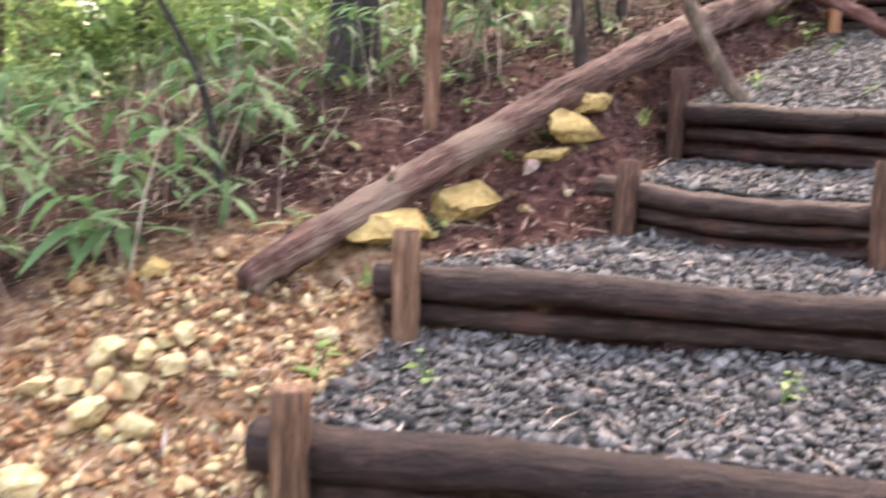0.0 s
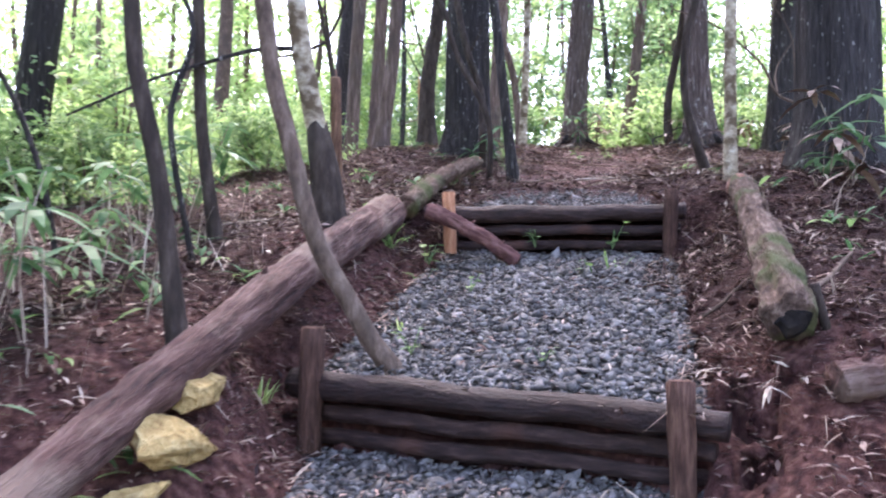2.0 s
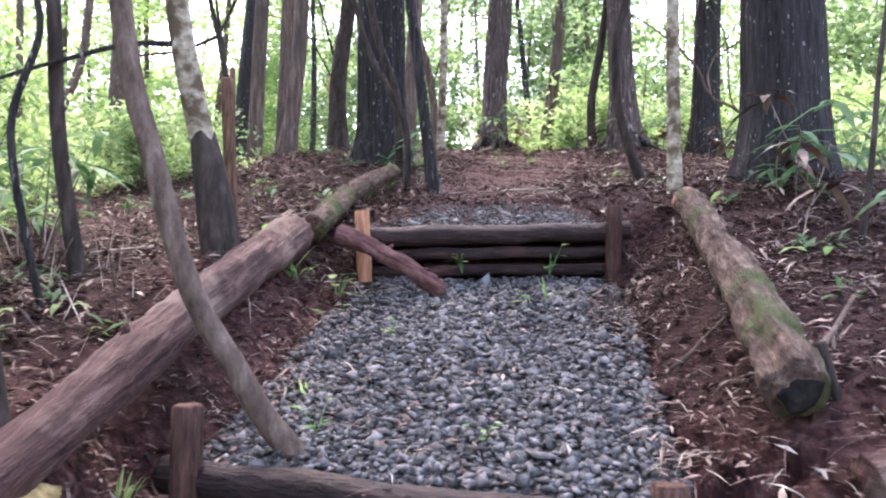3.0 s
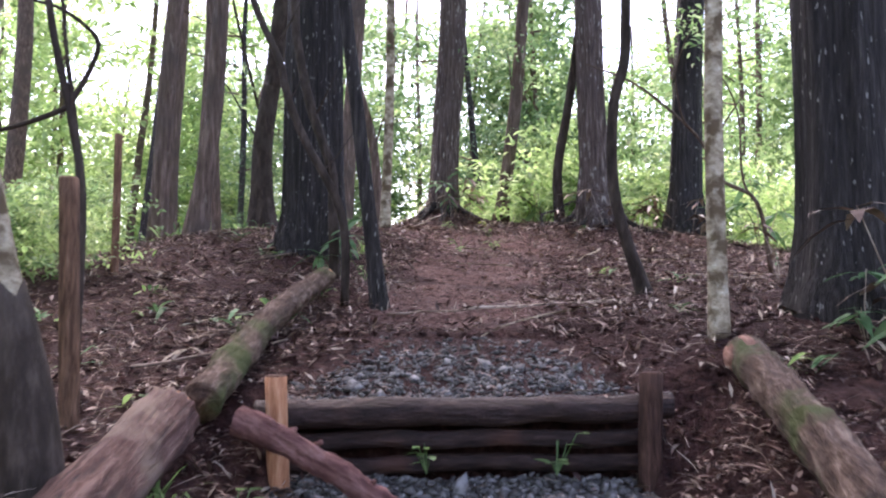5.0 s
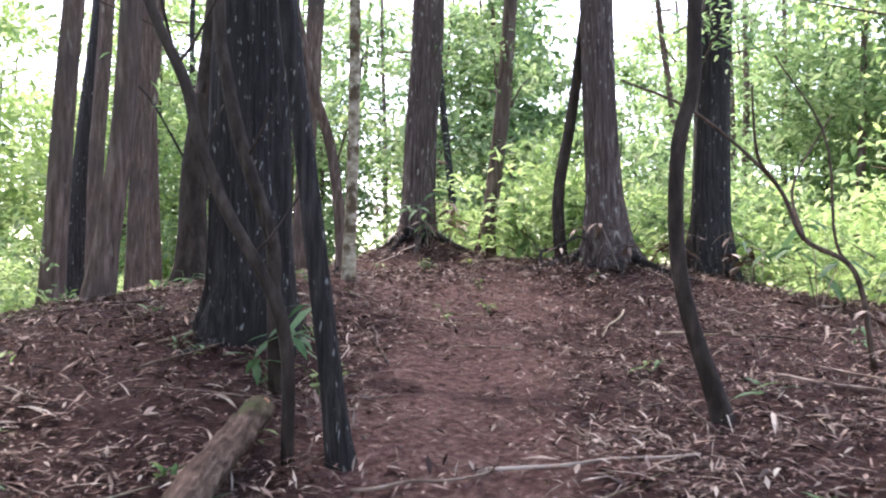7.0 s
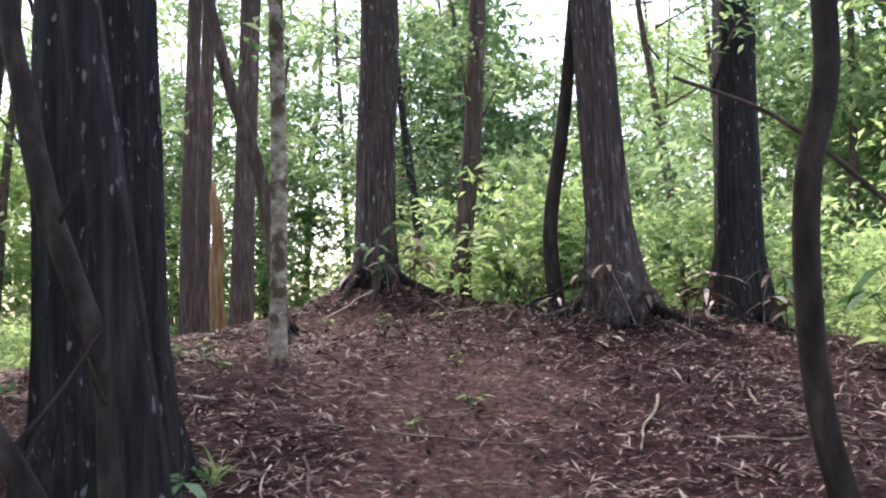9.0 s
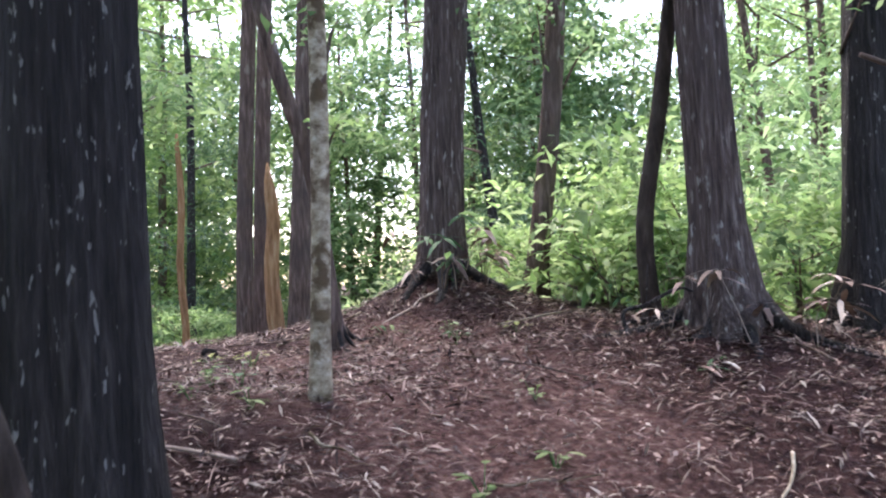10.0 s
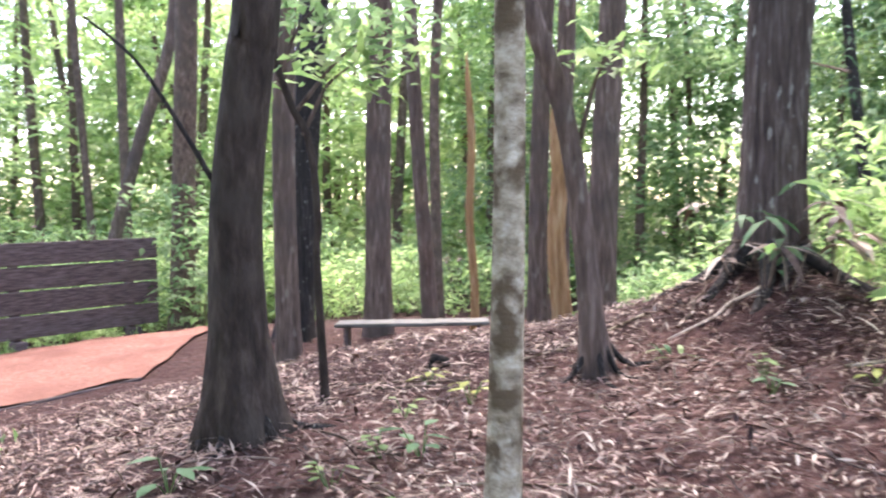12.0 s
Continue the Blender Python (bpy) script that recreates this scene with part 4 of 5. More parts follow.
# ---- rocks ----
def rock(x, y, size, flat, seed, label, mat=YELLOW_ROCK, lift=.3, lean=(0, 0), turn=None):
    """A broken, flat-faced stone with chipped edges; lean tips it over."""
    bm = bmesh.new()
    bmesh.ops.create_icosphere(bm, subdivisions=4 if size > .09 else 3, radius=1.0)
    rnd = random.Random(seed)
    cuts = [(Vector((rnd.gauss(0, 1), rnd.gauss(0, 1), rnd.gauss(0, .55))).normalized(), rnd.uniform(.36, .66)) for _ in range(13)]
    cuts += [(Vector((rnd.uniform(-.25, .25), rnd.uniform(-.25, .25), 1)).normalized(), rnd.uniform(.5, .65))]
    for v in bm.verts:
        for n, d in cuts:
            k = v.co.dot(n)
            if k > d:
                v.co -= n * (k - d)
        chip = .12 * noise.noise(v.co * 2.5 + Vector((seed, 0, 0))) + .09 * noise.noise(v.co * 6 + Vector((0, seed, 0)))
        v.co *= 1 + chip
        v.co = Vector((v.co.x * size, v.co.y * size * .72, v.co.z * size * flat))
    me = bpy.data.meshes.new("rock")
    bm.to_mesh(me)
    bm.free()
    me.materials.append(mat)
    ob = new("rock", me)
    ob.matrix_basis = pose(x, y, gz(x, y) + size * flat * lift, lean[0] + rnd.uniform(-8, 8), lean[1] + rnd.uniform(-8, 8), rnd.uniform(0, 360) if turn is None else turn)
    tagged(ob, label, "rock", "rocks by the steps")


YELLOW = "yellow broken stone lying on reddish soil below the fallen trunk"
for i, (x, y, size, flat, turn) in enumerate([(.70, 4.33, .225, .36, 45), (.58, 4.12, .25, .38, 40), (.09, 3.63, .235, .48, 50), (-.16, 3.30, .25, .34, 48)]):
    rock(x, y, size, flat, 200 + i, YELLOW, YELLOW_ROCK, .55, (28, 0), turn)
rock(.47, 4.0, .13, .45, 204, "small mossy yellow stone under a larger one", YELLOW_ROCK, .2)
rock(.20, 3.76, .075, .5, 205, "small pale chip of yellow stone", PEBBLE, .3)
rock(-.95, 3.0, .10, .6, 206, "yellowish stone half hidden in bamboo grass", YELLOW_ROCK)
CREAM = "pale cream broken stone heaped on sandy soil"
for i, (x, y, size) in enumerate([(-.74, 2.60, .085), (-.84, 2.51, .075), (-.76, 2.49, .075), (-.83, 2.42, .085), (-.94, 2.52, .095), (-.92, 2.43, .07), (-1.10, 2.39, .075), (-1.02, 2.39, .07), (-.92, 2.30, .10), (-.86, 2.26, .05), (-1.0, 2.06, .10), (-.68, 2.53, .06), (-.80, 2.57, .06)]):
    rock(x, y, size, .6, 215 + i, CREAM, CREAM_ROCK, .45)
for i, (x, y, size) in enumerate([(-.56, 2.55, .045), (-.40, 2.85, .04), (-.63, 2.16, .05), (-.56, 2.2, .04), (-.50, 2.42, .04), (-.35, 2.62, .035), (-.6, 2.35, .03), (-.47, 2.7, .035)]):
    rock(x, y, size, .6, 300 + i, "small cream stone on sandy soil", CREAM_ROCK)
rnd = random.Random(5)
for i in range(34):
    x, y = rnd.uniform(-1.2, -.36), rnd.uniform(1.7, 3.0)
    rock(x, y, rnd.uniform(.016, .034), .6, 330 + i, "small cream or orange stone on sandy soil", rnd.choice((CREAM_ROCK, PEBBLE, GRIT, YELLOW_ROCK)))
for i, (x, y) in enumerate([(.35, 3.72), (.22, 3.64), (.55, 3.86), (.02, 3.5), (.62, 3.95), (1.85, 2.7), (1.8, 2.95), (1.75, 2.55), (.61, 3.86), (.3, 3.8)]):
    rock(x, y, rnd.uniform(.025, .05), .6, 370 + i, "small reddish brown stone beside the steps", rnd.choice((PEBBLE, RED_EARTH)))
rock(.39, 3.93, .085, .7, 410, "pinkish angular stone on reddish soil", PINK_STONE, .45)
rock(5.91, 12.2, .085, .7, 401, "charred black lump of wood in leaf litter", HOLE_DARK)

# ---- bench, fence, red path ----
bench = thing("low_bench", "low weathered grey plank bench on board legs", "bench", (5.72, 14.62, gz(6.28, 14.46) - .02))
bench.rotation_euler = (0, 0, radians(-16))
top = 3.455 - bench.location.z
v, f = box(.58, 0, top - .014, 1.16, .26, .028)
solid("seat", v, f, GREY_BOARD, bench)
for x in (.08, 1.08):
    v, f = box(x, 0, top / 2 - .06, .032, .2, top + .06)
    solid("leg", v, f, BOARD, bench)

fence = thing("slatted_fence", "dark brown slatted board fence on short posts", "fence", (4.14, 19.36, 2.98))
fence.rotation_euler = (0, 0, math.atan2(1.16, 1.51) + math.pi)
for j in range(4):
    v, f = box(1.75, .012 * math.sin(j * 3), .13 + j * .265, 3.5, .035, .248)
    solid("board", v, f, BOARD, fence)
for x in (.35, 1.75, 3.15):
    v, f = box(x, -.06, .30, .09, .08, 1.45)
    solid("post", v, f, BOARD, fence)
    v, f = box(x, .0, -.09, .14, .16, .14)
    solid("foot", v, f, BOARD, fence)

RED_EDGE = [(1.2, 13.75), (4.25, 15.2), (4.95, 17.4), (5.1, 19.6), (3.6, 19.7), (.6, 17.2)]


def red_path():
    nx = ny = 40
    a, b, c, d = (np.array(q) for q in (RED_EDGE[0], RED_EDGE[1], RED_EDGE[3], RED_EDGE[5]))
    u, v = np.meshgrid(np.linspace(0, 1, nx), np.linspace(0, 1, ny))
    p = (1 - u)[..., None] * (1 - v)[..., None] * a + u[..., None] * (1 - v)[..., None] * b + u[..., None] * v[..., None] * c + (1 - u)[..., None] * v[..., None] * d
    z = heights(p[..., 0], p[..., 1]) + .03
    i = np.arange(nx * ny).reshape(ny, nx)
    f = np.stack([i[:-1, :-1], i[:-1, 1:], i[1:, 1:], i[1:, :-1]], -1).reshape(-1, 4)
    ob = new("path", quick_mesh("path", np.dstack([p, z]).reshape(-1, 3), f, RED_EARTH))
    ob.data.shade_smooth()
    tagged(ob, "smooth raked red earth path in front of the fence", "path", kind="structure")


red_path()
edge = thing("path_edging", "dark wooden edging board along the red path", "edging", (4.25, 15.2, gz(4.25, 15.2)))
for j in range(2):
    a, b = Vector((4.25 - 1.5 * j, 15.2 - .713 * j, 0)), Vector((4.25 - 1.5 * (j + 1), 15.2 - .713 * (j + 1), 0))
    za, zb = gz(a.x, a.y), gz(b.x, b.y)
    v, f = box(0, 0, 0, (b - a).length - .01, .03, .035)
    m = (a + b) / 2
    ob = solid("board", v, f, BOARD, edge)
    ob.matrix_basis = Matrix.Translation((m.x - 4.25, m.y - 15.2, (za + zb) / 2 + .012 - edge.location.z)) @ Matrix.Rotation(math.atan2(.713, 1.5), 4, "Z") @ Matrix.Rotation(math.atan2(zb - za, (b - a).length), 4, "Y")


# ---- undergrowth ----
def blade(rng, base, az, length, width, rise, droop):
    """One long leaf as a strip of three segments."""
    d = np.array([math.cos(az), math.sin(az), 0])
    s = np.array([-math.sin(az), math.cos(az), 0])
    pts = []
    for k, w in ((0, .25), (.35, 1), (.7, .75), (1, .03)):
        c = base + d * length * k * math.cos(rise) + np.array([0, 0, length * (k * math.sin(rise) - droop * k * k)])
        pts += [c - s * width * w / 2, c + s * width * w / 2]
    return pts


def strip_faces(n):
    f = []
    for i in range(n):
        for k in range(3):
            a = i * 8 + k * 2
            f.append((a, a + 1, a + 3, a + 2))
    return f


def build_sasa(seed, leaf_mat=LEAF_SASA, label="green bamboo grass with long pointed leaves on thin stems", name="bamboo_grass"):
    """Bamboo grass: thin stems, each with a fan of long leaves."""
    rng = np.random.default_rng(seed)
    t = thing(name, label, "plant", (0, 0, -50), "bamboo grass")
    for _ in range(rng.integers(2, 5)):
        a, ln = rng.uniform(0, 6.28), rng.uniform(.18, .6)
        tip = np.array([math.cos(a) * ln * .4, math.sin(a) * ln * .4, ln])
        v, f = tube([(0, 0, -.05), tip * .5 + np.array([.02, 0, .02]), tip], [.004, .003, .002], 5, 0, 1)
        solid("stem", v, f, STRAW, t)
        turn = rng.uniform(0, 6.28)
        for k in range(rng.integers(5, 8)):
            lv = blade(rng, tip - np.array([0, 0, rng.uniform(0, .06)]), turn + k * 1.0 + rng.uniform(-.3, .3), rng.uniform(.15, .27), rng.uniform(.035, .055), rng.uniform(-.2, .5), rng.uniform(.25, .6))
            solid("leaf", lv, strip_faces(1), leaf_mat, t)
    return t


def tuft(seed):
    rng = np.random.default_rng(seed)
    t = thing("grass_tuft", "bright green tuft of broad grass blades", "grass", (0, 0, -50), "grass tufts")
    for _ in range(14):
        lv = blade(rng, rng.normal(0, .02, 3) * np.array([1, 1, 0]), rng.uniform(0, 6.28), rng.uniform(.14, .30), .016, rng.uniform(.7, 1.3), rng.uniform(.2, .7))
        solid("blade", lv, strip_faces(1), LEAF_BRIGHT, t)
    return t


def bush(seed, mat, label, tall, spread, clumps, per, size):
    t = thing("bush", label, "bush", (0, 0, -50), "bushes")
    rng = np.random.default_rng(seed)
    pts = []
    for i in range(clumps):
        a, h = rng.uniform(0, 6.28), rng.uniform(.15, 1)
        rr = spread * rng.uniform(.1, 1) * (1.1 - .5 * h)
        c = np.array([rr * math.cos(a), rr * math.sin(a), tall * h])
        pts.append(c + rng.normal(0, 1, (per, 3)) * np.array([.17, .17, .06]))
        if i % 9 == 0:
            v, f = tube(spline([(0, 0, -.1), tuple(c * np.array([.4, .4, .55])), tuple(c)], 7), np.linspace(.012, .003, 7), 5, 0, i)
            solid("stem", v, f, BROWN_BARK, t)
    v, f = leaves(rng, np.concatenate(pts), .45, size, size * .45)
    lo = new("foliage", quick_mesh("foliage", v, f, mat))
    lo.parent = t
    return t


def far_tree(seed, mat, label, conifer):
    t = thing("tree", label, "tree", (0, 0, -50), "far trees")
    v, f, path = trunk_mesh([(0, 0, 0), (.05, 0, 2), (.1, .05, 4)], .10, seed, 11, .25, BROWN_BARK, .08, 9, .7)
    solid("trunk", v, f, (GREY_BARK, BROWN_BARK, DARK_BARK)[seed % 3], t, smooth=True)
    rng = np.random.default_rng(seed)
    pts = []
    for _ in range(6):
        a, h, ln = rng.uniform(0, 6.28), rng.uniform(2.0, 8), rng.uniform(1.0, 2.0)
        q = Vector((path[0][0], path[0][1], h))
        e = q + Vector((math.cos(a) * ln, math.sin(a) * ln, .4))
        v, f = tube(spline([tuple(q), tuple((q + e) / 2), tuple(e)], 6), np.linspace(.03, .006, 6), 5, 0, 2)
        solid("limb", v, f, GREY_BARK, t)
    for _ in range(72):
        a, h = rng.uniform(0, 6.28), 1.0 + 9.5 * rng.uniform(0, 1) ** 1.35
        rr = rng.uniform(.2, 1) ** .6 * (2.3 if not conifer else 1.5) * (1 - .5 * h / 11)
        c = np.array([rr * math.cos(a), rr * math.sin(a), h])
        pts.append(c + rng.normal(0, 1, (44, 3)) * np.array([.34, .34, .10]))
    v, f = leaves(rng, np.concatenate(pts), .45, .15 if not conifer else .17, .075 if not conifer else .035)
    c = new("crown", quick_mesh("crown", v, f, mat))
    c.parent = t
    return t


def scatter(originals, places, rnd, lo=.8, hi=1.25, sink=.02):
    """The first places take the originals, the rest copies."""
    for i, (x, y) in enumerate(places):
        s = rnd.uniform(lo, hi)
        m = pose(x, y, gz(x, y) - sink, rnd.uniform(-5, 5), rnd.uniform(-5, 5), rnd.uniform(0, 360))
        if i < len(originals):
            originals[i].matrix_basis = m @ Matrix.Scale(s, 4)
        else:
            ob = copy_thing(originals[i % len(originals)], m)
            ob.scale = (s, s, s)


def on_path(x, y):
    for q in TREADS:
        u, v, _ = tread_uv(q, np.array([x]), np.array([y]))
        if -.15 < u[0] < 1.15 and -.05 < v[0] < 1.05:
            return True
    return False


rnd = random.Random(11)
places = [(4.62, 5.15), (4.5, 4.88), (4.35, 4.3), (4.0, 4.05), (7.45, 11.7), (-1.25, 3.15), (-1.05, 2.95), (-.85, 3.35), (-1.45, 3.55), (-.35, 4.6), (.1, 4.9), (-.9, 4.2), (.35, 5.2), (4.02, 8.3), (-1.3, 2.75), (-.65, 3.75), (-1.0, 3.9), (-1.6, 3.0), (-1.5, 4.0), (-.2, 5.0)]
while len(places) < 70:
    x, y = rnd.uniform(-3.0, 1.2), rnd.uniform(2.8, 7.5)
    if (x + .57) * .76 - (y - 2.9) * .65 < -.45 and math.hypot(x - .6, y - 4.6) > .3:
        places.append((x, y))
for _ in range(24):
    places.append((rnd.uniform(8.2, 11), rnd.uniform(6.0, 13.5)))
for _ in range(14):
    places.append((rnd.uniform(5.6, 7.5), rnd.uniform(4.0, 6.2)))
scatter([build_sasa(500 + i) for i in range(6)], places, rnd, .7, 1.3)
scatter([build_sasa(510 + i, STRAW, "dry tan bamboo grass with drooping leaves", "dry_bamboo_grass") for i in range(3)], [(7.55, 11.65), (7.85, 11.7), (7.45, 11.95), (7.65, 9.3), (7.95, 9.15), (8.25, 9.25), (8.55, 9.0), (8.75, 8.85), (7.5, 9.75), (6.3, 6.6), (6.0, 6.2), (4.75, 5.0), (3.9, 4.5)], rnd, .6, 1.1)
scatter([tuft(520 + i) for i in range(3)], [(2.15, 6.05), (1.05, 4.75), (4.05, 8.30), (4.3, 8.25), (3.2, 5.4), (1.75, 5.0), (4.6, 8.9), (-.25, 3.05)], rnd, .45, .9, .0)

scatter([build_sasa(540 + i, LEAF_BRIGHT, "tall fresh green bamboo grass among the trunks") for i in range(3)], [(8.45 + .13 * (i % 5) + .1 * math.sin(i * 5), 10.2 + .28 * (i // 5 + i % 3) + .15 * math.sin(i * 7)) for i in range(12)], random.Random(99), 1.15, 1.7)
GREEN_BUSH = "leafy green bush below the tall trunks"
BRIGHT_BUSH = "bright yellow-green leafy bush below the tall trunks"
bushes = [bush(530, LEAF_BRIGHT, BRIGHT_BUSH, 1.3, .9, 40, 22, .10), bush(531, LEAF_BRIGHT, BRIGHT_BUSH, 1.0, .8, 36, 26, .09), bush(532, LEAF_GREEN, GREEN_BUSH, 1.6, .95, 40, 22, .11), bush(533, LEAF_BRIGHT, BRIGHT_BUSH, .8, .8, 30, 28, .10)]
places = [(8.6, 10.9), (8.9, 11.3), (9.1, 10.6), (8.55, 10.4), (8.4, 12.4), (8.9, 12.6), (9.6, 11.8), (9.5, 10.2), (10.0, 9.6), (9.8, 8.6), (10.2, 10.6), (9.5, 7.8), (10.8, 9.0)]
while len(places) < 120:
    a, r = rnd.uniform(-.6, 3.6), rnd.uniform(5.5, 17) if len(places) < 62 else rnd.uniform(13, 27)
    x, y = 5 + r * math.cos(a), 8.5 + r * math.sin(a)
    on_red = -1 < x < 5.6 and 12.5 < y < 20.5
    behind_hill = 4.5 < x < 8.1 and 12.2 < y < 17.5
    if y > 6.5 and not on_red and not behind_hill and not (3.0 < x < 7.4 and 5 < y < 14.2) and x - y * .2 > -4:
        places.append((x, y))
for _ in range(14):
    places.append((rnd.uniform(-3.5, .3), rnd.uniform(7.2, 10)))
for _ in range(24):
    places.append((rnd.uniform(-2.5, 1.2), rnd.uniform(9.3, 12.5)))
for i in range(22):
    places.append((-2.5 + i % 11 * .75 + rnd.uniform(-.3, .3), 21.6 + i // 11 * 1.7 + rnd.uniform(-.4, .4)))
places += [(.5 * i + rnd.uniform(-.3, .3), 20.4 + 1.5 * (i % 3) + rnd.uniform(-.4, .4)) for i in range(20)]
# bushes here mostly take the lighter leaf: backlight put into their colour
backlit_places = [q for q in places if (q[0] > 8.1 and q[1] < 13) or (q[1] > 19.5 and q[0] < 10)]
scatter(bushes, backlit_places, rnd, .75, 1.35)
scatter([bush(534, LEAF_GREEN, GREEN_BUSH, 1.3, .9, 40, 22, .10), bush(535, LEAF_GREEN, GREEN_BUSH, .9, .9, 34, 24, .11), bush(536, LEAF_BRIGHT, BRIGHT_BUSH, .9, .9, 34, 22, .09)], [q for q in places if q not in backlit_places], rnd, .7, 1.2)

low = [(rnd.uniform(1.3, 3.3), rnd.uniform(9.0, 12.3)) for _ in range(16)]
low += [(rnd.uniform(-1.5, 1.3), rnd.uniform(7.4, 9.6)) for _ in range(10)]
low += [(-.5 + .62 * i + rnd.uniform(-.2, .2), 20.6 + 1.6 * (i % 2) + rnd.uniform(-.3, .3)) for i in range(12)]
scatter([bush(537, LEAF_BRIGHT, "low fresh green undergrowth on the slope", .9, .9, 36, 22, .09), bush(538, LEAF_GREEN, "low green undergrowth on the slope", 1.0, .9, 36, 22, .10)], low, rnd, .45, .75)

kinds = [far_tree(60, LEAF_GREEN, "leafy green tree in the wood beyond the hill", False), far_tree(61, LEAF_BRIGHT, "light green leafy tree in the wood beyond the hill", False), far_tree(62, LEAF_DEEP, "dark green conifer in the wood beyond the hill", True), far_tree(63, LEAF_GREEN, "green conifer in the wood beyond the hill", True)]
places = []
while len(places) < 95:
    a, r = rnd.uniform(0, 6.283), rnd.uniform(9.5, 34)
    x, y = 5 + r * math.cos(a), 9 + r * math.sin(a)
    on_red = -1 < x < 5.6 and 12.5 < y < 20.5
    if on_red or (-4 < x < 4.4 and y > 18) or (-6 < x < 2.4 and 8 < y < 20 and int(x * 7) % 3) or math.hypot(x, y) < 7 or (x < 3 and y < 7 and r < 13) or any(math.hypot(x - p, y - q) < 2.0 for p, q in places) or (y > 13 and .10 < (x - 2) / (y - 4.4) < .40 and int(x * 11) % 5 < 2):
        continue
    places.append((x, y))
places = [q for q in places if not (-4 < q[0] < 9 and 16 < q[1] < 31)]
places += [(-3.3, 5.4), (-2.6, 8.0), (-4.2, 8.4), (-1.9, 10.6), (-3.4, 11.6), (-5.4, 5.8)]
scatter(kinds, places, rnd, .8, 1.3)


def screen_tree(seed, mat, label, clumps=115):
    """A leafy tree of the wood's far edge, with foliage down to the ground."""
    t = thing("tree", label, "tree", (0, 0, -50), "far trees")
    v, f, path = trunk_mesh([(0, 0, 0), (.05, 0, 2), (.1, .05, 4)], .11, seed, 9, .25, BROWN_BARK, .08, 9, .7)
    solid("trunk", v, f, GREY_BARK, t, smooth=True)
    rng = np.random.default_rng(seed)
    pts = []
    for _ in range(clumps):
        a, h = rng.uniform(0, 6.28), 9.0 * rng.uniform(0.03, 1)
        rr = rng.uniform(.2, 1) ** .6 * 2.6 * (1 - .55 * h / 9)
        pts.append(np.array([rr * math.cos(a), rr * math.sin(a), h]) + rng.normal(0, 1, (42, 3)) * np.array([.40, .40, .14]))
    v, f = leaves(rng, np.concatenate(pts), .45, .23, .12)
    c = new("crown", quick_mesh("crown", v, f, mat))
    c.parent = t
    return t


places = []
while len(places) < 80:
    a, r = rnd.uniform(-.35, 2.75), rnd.uniform(17, 36)
    x, y = 5 + r * math.cos(a), 9 + r * math.sin(a)
    clearing = .06 < (x - 2) / max(y - 4.4, 1) < .36 and y > 13
    if not clearing and not any(math.hypot(x - p, y - q) < 2.2 for p, q in places) and not (-5 < x < 6 and 18 < y < 31):
        places.append((x, y))
slope = []
while len(slope) < 32:
    y = rnd.uniform(27, 48)
    x = 2 + rnd.uniform(-.02, .40) * (y - 4.4)
    if not any(math.hypot(x - p, y - q) < 2.1 for p, q in slope):
        slope.append((x, y))
scatter([screen_tree(67, LEAF_BRIGHT, "pale green airy tree down the slope", 62), screen_tree(68, LEAF_BRIGHT, "thin green airy tree down the slope", 66)], slope, rnd, .85, 1.3)
scatter([screen_tree(65, LEAF_GREEN, "leafy green tree at the far edge of the wood"), screen_tree(66, LEAF_BRIGHT, "pale green leafy tree at the far edge of the wood")], places, rnd, .85, 1.35)



scatter([tuft(525 + i) for i in range(2)], [(4.1 - 1.51 * k / 7 + .10 * math.sin(k * 3), 19.2 - 1.16 * k / 7 - .08 - .07 * math.sin(k * 5)) for k in range(14)], random.Random(31), .7, 1.1, 0)


